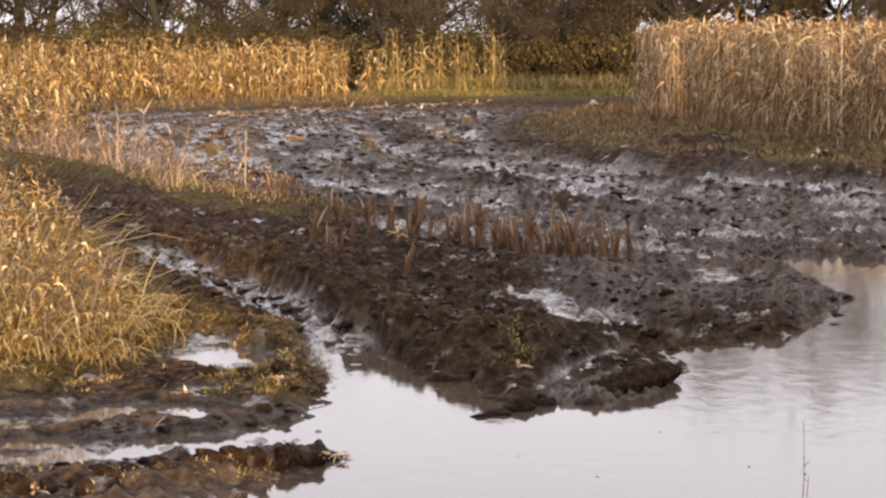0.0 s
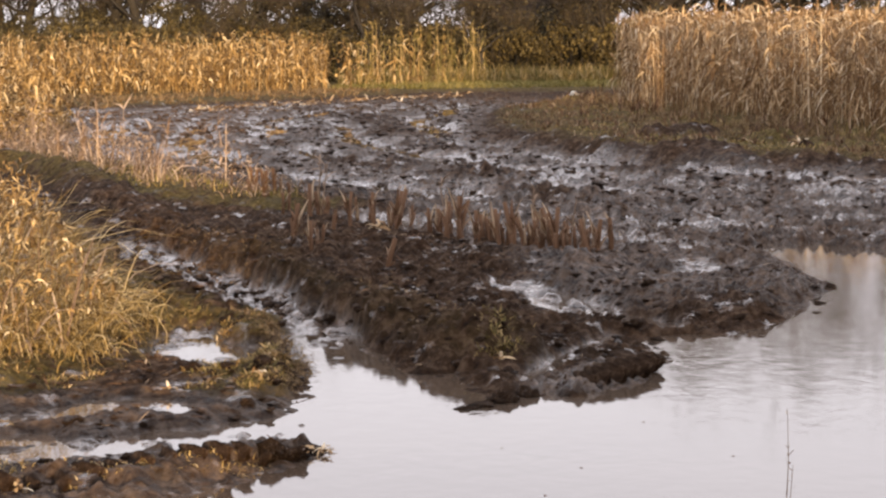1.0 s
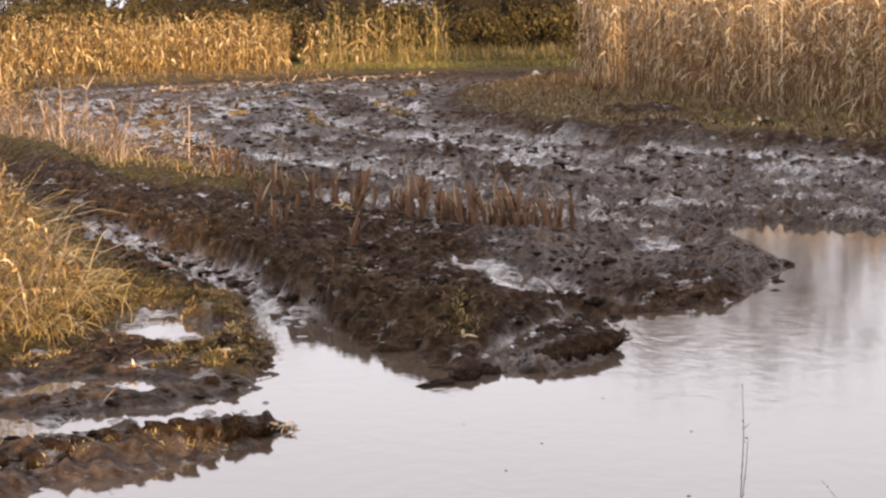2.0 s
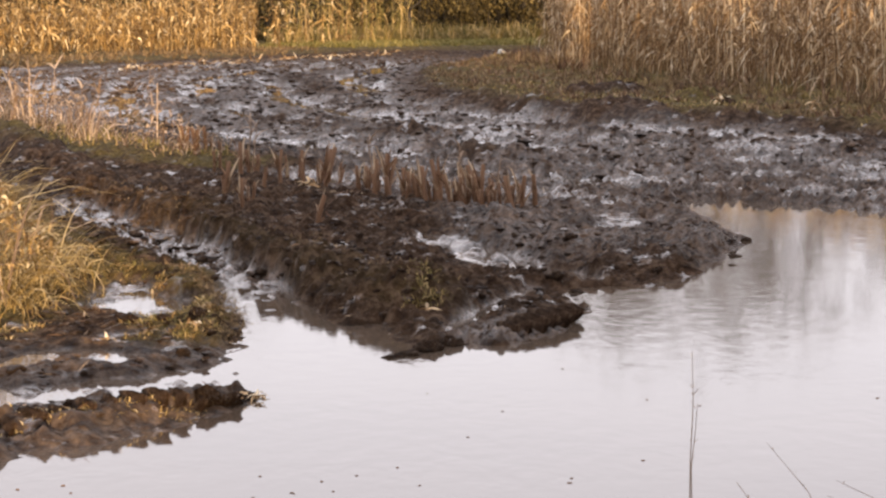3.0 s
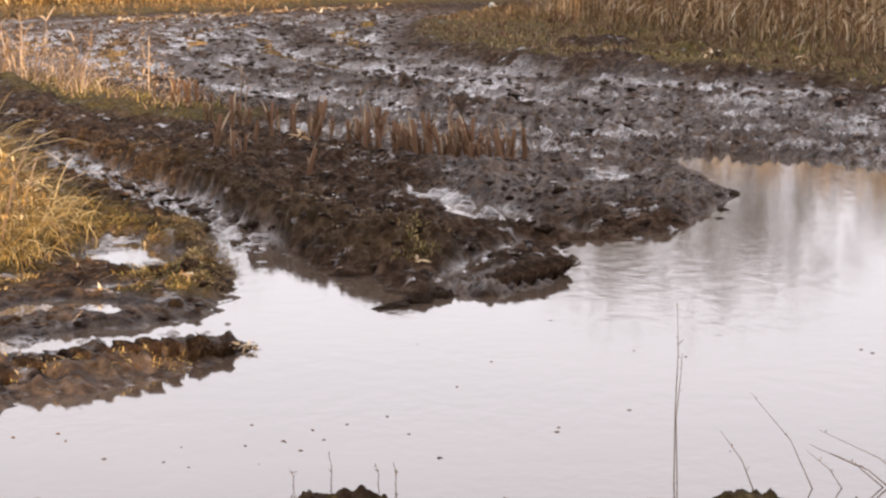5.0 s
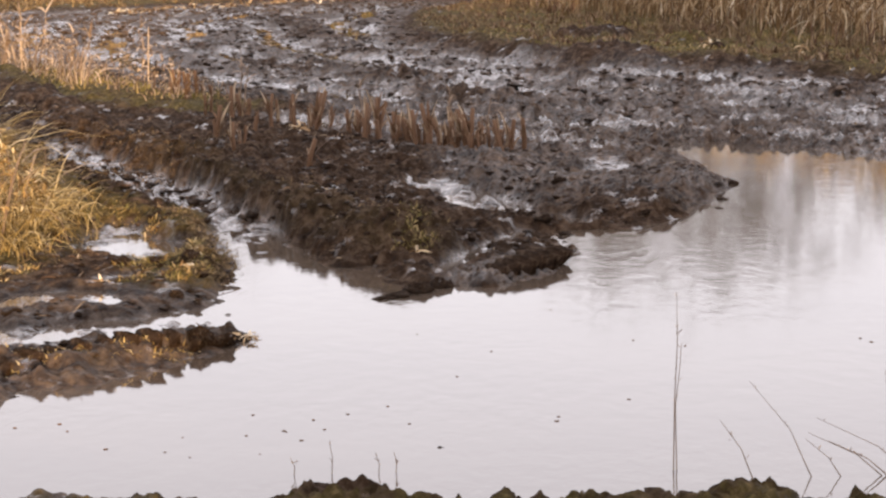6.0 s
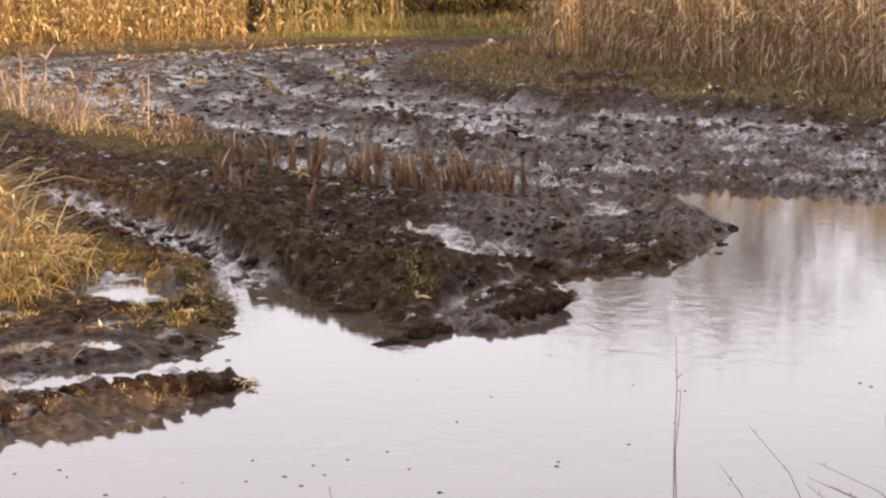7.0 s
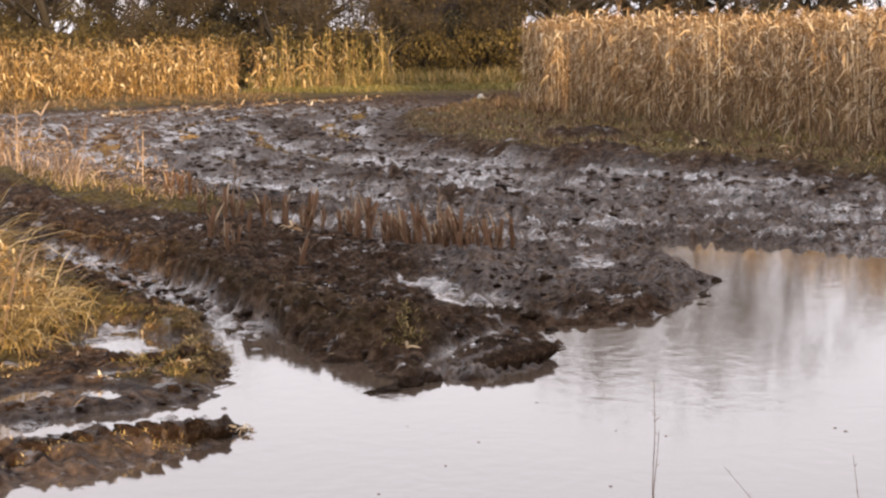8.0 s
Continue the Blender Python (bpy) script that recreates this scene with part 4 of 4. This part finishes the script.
shrub_kinds = [shrub(4.0, 1.9, 5000, OLIVE, "low olive brown hedge shrub with withered leaves"), shrub(3.5, 2.4, 5000, SHRUB, "rounded dark olive shrub at the field end"), shrub(5.0, 3.4, 7000, SHRUB, "tall dark hedge shrub with bare stems")]
for i in range(77):
    row = i % 3 if i < 66 else 2
    px = -34 + (i // 3) * 3.3 + 1.1 * row + RNG.normal(0, 0.5) if i < 66 else -33 + (i - 66) * 2.3
    py = (108, 112, 116)[row] + RNG.normal(0, 0.8) + (4 if px < -2 else 0)
    s = RNG.uniform(0.85, 1.15) * (1.3, 0.9, 0.98)[row] * (1.0 if px < 0 else 0.92)
    m = pose(px, py, 0.05, 0, 0, RNG.uniform(-20, 20) + 180 * (i % 2)) @ Matrix.Scale(s, 4)
    if i < 3:
        shrub_kinds[i].matrix_basis = m
    else:
        copy_thing(shrub_kinds[row if row == 0 or i % 2 else 3 - row], m).matrix_basis = m

# weeds and thin stems before the hedge, at the open end of the maize
x, y = in_area([(-2.5, 92), (1.4, 95), (2.5, 98), (2.0, 103), (-2.5, 100)], 70)
stuff("thin_maize", maize(on_land(x, y), 1.8, 10, 0.5, 0.06, 0.2), TURF, "thin greenish maize at the end of the stand", "maize")
x, y = in_area([(-3, 99), (8, 99), (9, 106), (-3, 106)], 700)
tufts(x, y, 8, 0.8, TURF, "hedge_foot_weeds", "olive weeds at the foot of the hedge", "weeds", 0.04, 0.2)


# shed with a dark roof behind the shrubs
def shed():
    ob = thing("shed", "low dark roofed shed half hidden behind shrubs", "shed")

    def box(x0, x1, y0, y1, z0, z1):
        v = np.array([(a, b, c) for a in (x0, x1) for b in (y0, y1) for c in (z0, z1)], float)
        return v, np.array([(0, 1, 3, 2), (4, 6, 7, 5), (0, 4, 5, 1), (2, 3, 7, 6), (0, 2, 6, 4), (1, 5, 7, 3)])

    part("wall", box(-2.9, 2.9, -2.0, 2.0, -0.1, 2.3), BARK, ob, "dark weathered timber walls", False)
    for side in (-1, 1):
        prof = [(-3.2, 2.15), (3.2, 2.15), (2.2, 3.75), (-2.6, 3.75)]
        v = []
        for lift in (0.0, 0.08):
            for px, pz in prof:
                depth = 2.4 * (1 - (pz - 2.15) / 1.6)
                v.append((px, side * depth, pz + lift))
        f = np.array([(0, 1, 2, 3), (4, 7, 6, 5), (0, 4, 5, 1), (1, 5, 6, 2), (2, 6, 7, 3), (3, 7, 4, 0)])
        part("roof", (np.array(v), f), ROOF, ob, "dark brown roof slope", False)
    ob.matrix_basis = pose(5.4, 126, 0.1)


ROOF = plant_material("roof_sheet", (0.0, (0.028, 0.020, 0.017)), (1.0, (0.04, 0.028, 0.023)), rough=0.9, through_light=0)
shed()

# dense unseen evergreen belt, added behind the camera to shade the mud
def evergreen(tall):
    ob = thing("unseen_shade_tree", "dense dark unseen evergreen added behind the camera to shade the mud", "tree", "evergreen belt")
    part("trunk", tube([(0, 0, -0.1), (0, 0, tall * 0.5), (0.05, 0, tall * 0.96)], [0.18, 0.13, 0.03], 8), BARK, ob)
    n = 4200
    z = tall * (1 - np.sqrt(RNG.random(n)) * 0.98)
    r = (1.5 * (1 - (z / tall) ** 2.2) + 0.12) * np.sqrt(RNG.random(n))
    a = u(0, 6.283, n)
    base = np.stack([r * np.cos(a), r * np.sin(a), z], 1)
    part("crown", strips(base, a, u(0.3, 0.6, n), u(-0.3, 0.9, n), u(-0.3, 0.8, n), u(0.10, 0.2, n), 2, u(-1, 1, n), bulge=1.0), EVERGREEN, ob)
    return ob


belt = [evergreen(3.8), evergreen(3.3)]
for i in range(36):
    px = 3.3 + 0.85 * i
    m = pose(px, -15 + (0, 0.9, 1.8)[i % 3], 0.03, 0, 0, 77 * i) @ Matrix.Scale(RNG.uniform(0.93, 1.07), 4)
    (belt[i] if i < 2 else copy_thing(belt[i % 2], m)).matrix_basis = m


# stems on the near shore
def near_stem(points, r, label, buds):
    ob = thing("weed_stem", label, "weed", "thin weed stems on the near shore")
    part("stem", tube(points, [0.75 * r * (1 - 0.7 * i / (len(points) - 1)) for i in range(len(points))], 6), WEED, ob)
    p = np.array(points)
    t = u(0.25, 0.98, buds) * (len(p) - 1)
    i = np.minimum(t.astype(int), len(p) - 2)
    at = p[i] + (p[i + 1] - p[i]) * (t - i)[:, None]
    bits = part("bud", strips(at, u(0, 6.28, buds), u(0.008, 0.03, buds), u(0.3, 1.4, buds), u(-0.4, 0.8, buds), u(0.003, 0.006, buds), 2, u(-1, 1, buds)), WEED, ob)
    bits["kind"] = "stuff"
    return ob


near_stem([(1.11, 8.9, -0.05), (1.115, 8.9, 0.25), (1.125, 8.9, 0.45), (1.122, 8.9, 0.62)], 0.0035, "thin upright reddish weed stem over the water", 14)
near_stem([(1.125, 8.92, -0.05), (1.12, 8.92, 0.22), (1.135, 8.92, 0.35), (1.142, 8.92, 0.44)], 0.0032, "thin upright reddish weed stem over the water", 10)
for bx, lean, up, r in ((1.36, -0.11, 0.20, 0.0035), (1.56, -0.21, 0.33, 0.003), (1.80, -0.25, 0.15, 0.0035), (1.82, -0.20, 0.12, 0.004), (1.66, -0.12, 0.13, 0.003), (1.84, -0.03, 0.36, 0.003), (1.9, -0.32, 0.2, 0.003)):
    near_stem([(bx, 8.75, 0.0), (bx + lean * 0.35, 8.75, up * 0.5), (bx + lean, 8.76, up)], r, "bent straw stem leaning over the water", 5)
for bx, up in ((-0.06, 0.11), (0.10, 0.06), (-0.19, 0.05), (0.16, 0.07)):
    near_stem([(bx, 8.95, -0.02), (bx + 0.004, 8.95, up * 0.5), (bx - 0.006, 8.95, up)], 0.003, "short dead twig standing in the shallows", 6)


# bits of straw and leaf floating on the water
def flake(seed):
    n = 9
    a = np.arange(n) * 2 * math.pi / n
    r = 0.6 + 0.4 * np.random.default_rng(seed).random(n)
    ring = np.stack([r * np.cos(a) * 1.6, r * np.sin(a), np.zeros(n)], 1)
    v = np.concatenate([ring, ring * 0.8 + [0, 0, 0.25], [[0, 0, 0.32]]])
    i = np.arange(n)
    j = (i + 1) % n
    f = np.concatenate([np.stack([i, j, n + j], 1), np.stack([i, n + j, n + i], 1), np.stack([n + i, n + j, np.full(n, 2 * n)], 1)])
    return mesh_from("floating_leaf", v, f, STUB)


flakes = [flake(1), flake(2), flake(3)]
for i in range(34):
    if i < 22:
        px, py = RNG.uniform(-1.5, 0.25), RNG.uniform(9.2, 10.3)
    else:
        px, py = RNG.uniform(0.2, 2.6), RNG.uniform(9.4, 13.2)
    if to_area(np.array([px]), np.array([py]), POND)[0] > -0.15:
        continue
    ob = new("floating_leaf", flakes[i % 3])
    ob.matrix_basis = pose(px, py, 0.001, 0, 0, RNG.uniform(0, 360)) @ Matrix.Scale(RNG.uniform(0.003, 0.009), 4)
    tagged(ob, "small dark leaf scrap floating on the water", "floating leaf", "floating leaf scraps")

PALE = plant_material("pale_sheet", (0.0, (0.72, 0.70, 0.62)), (1.0, (0.80, 0.78, 0.70)), rough=0.6, through_light=0.2)
scrap = clod_mesh(77, 0.7, 3)
scrap.materials.clear()
scrap.materials.append(PALE)
ob = new("plastic_scrap", scrap)
ob.matrix_basis = pose(4.44, 79.7, height(4.44, 79.7) + 0.07, 0, 0, 30) @ Matrix.Scale(0.14, 4)
tagged(ob, "crumpled white plastic scrap at the field edge", "litter")

# trampled pale straw
def husk(px, py, s, turn):
    ob = thing("maize_husk", "pale dry maize husk lying on the mud", "maize husk", "pale maize husks")
    n = 9
    base = RNG.normal(0, 0.02, (n, 3)) + [0, 0, 0.03]
    part("leaf", strips(base, u(0, 6.28, n), u(0.08, 0.2, n), u(0.1, 1.0, n), u(0.4, 2.0, n), u(0.03, 0.05, n), 4, u(-0.6, 0.6, n)), STRAW, ob)
    ob.matrix_basis = pose(px, py, max(height(px, py), 0), 0, 0, turn) @ Matrix.Scale(s, 4)


for px, py, s in ((-0.45, 12.1, 0.4), (-0.5, 12.1, 0.35), (-0.42, 12.2, 0.3), (-0.98, 14.4, 0.6), (-1.12, 14.6, 0.5), (-1.6, 11.0, 0.5), (-1.75, 10.8, 0.5), (-0.85, 14.2, 0.4), (4.44, 79.7, 2.2), (4.5, 79.6, 1.6),
                  (0.4, 15.0, 0.5), (-1.3, 14.1, 0.4), (5.55, 40.6, 1.4), (5.5, 40.3, 1.2), (6.4, 37.5, 1.2), (-0.4, 24.2, 0.9)):
    husk(px, py, s, RNG.uniform(0, 360))
x = u(-6, 1.5, 420)
y = 75 + (x + 4) * 1.9 + RNG.normal(0, 1.2, 420)
n = len(x)
stuff("straw_litter", strips(on_land(x, y, -0.03), u(0, 6.28, n), u(0.15, 0.4, n), u(0, 0.8, n), u(0.2, 1.6, n), u(0.04, 0.08, n), 3, u(-0.6, 0.6, n)), STRAW, "pale straw litter along the far track edge", "straw")
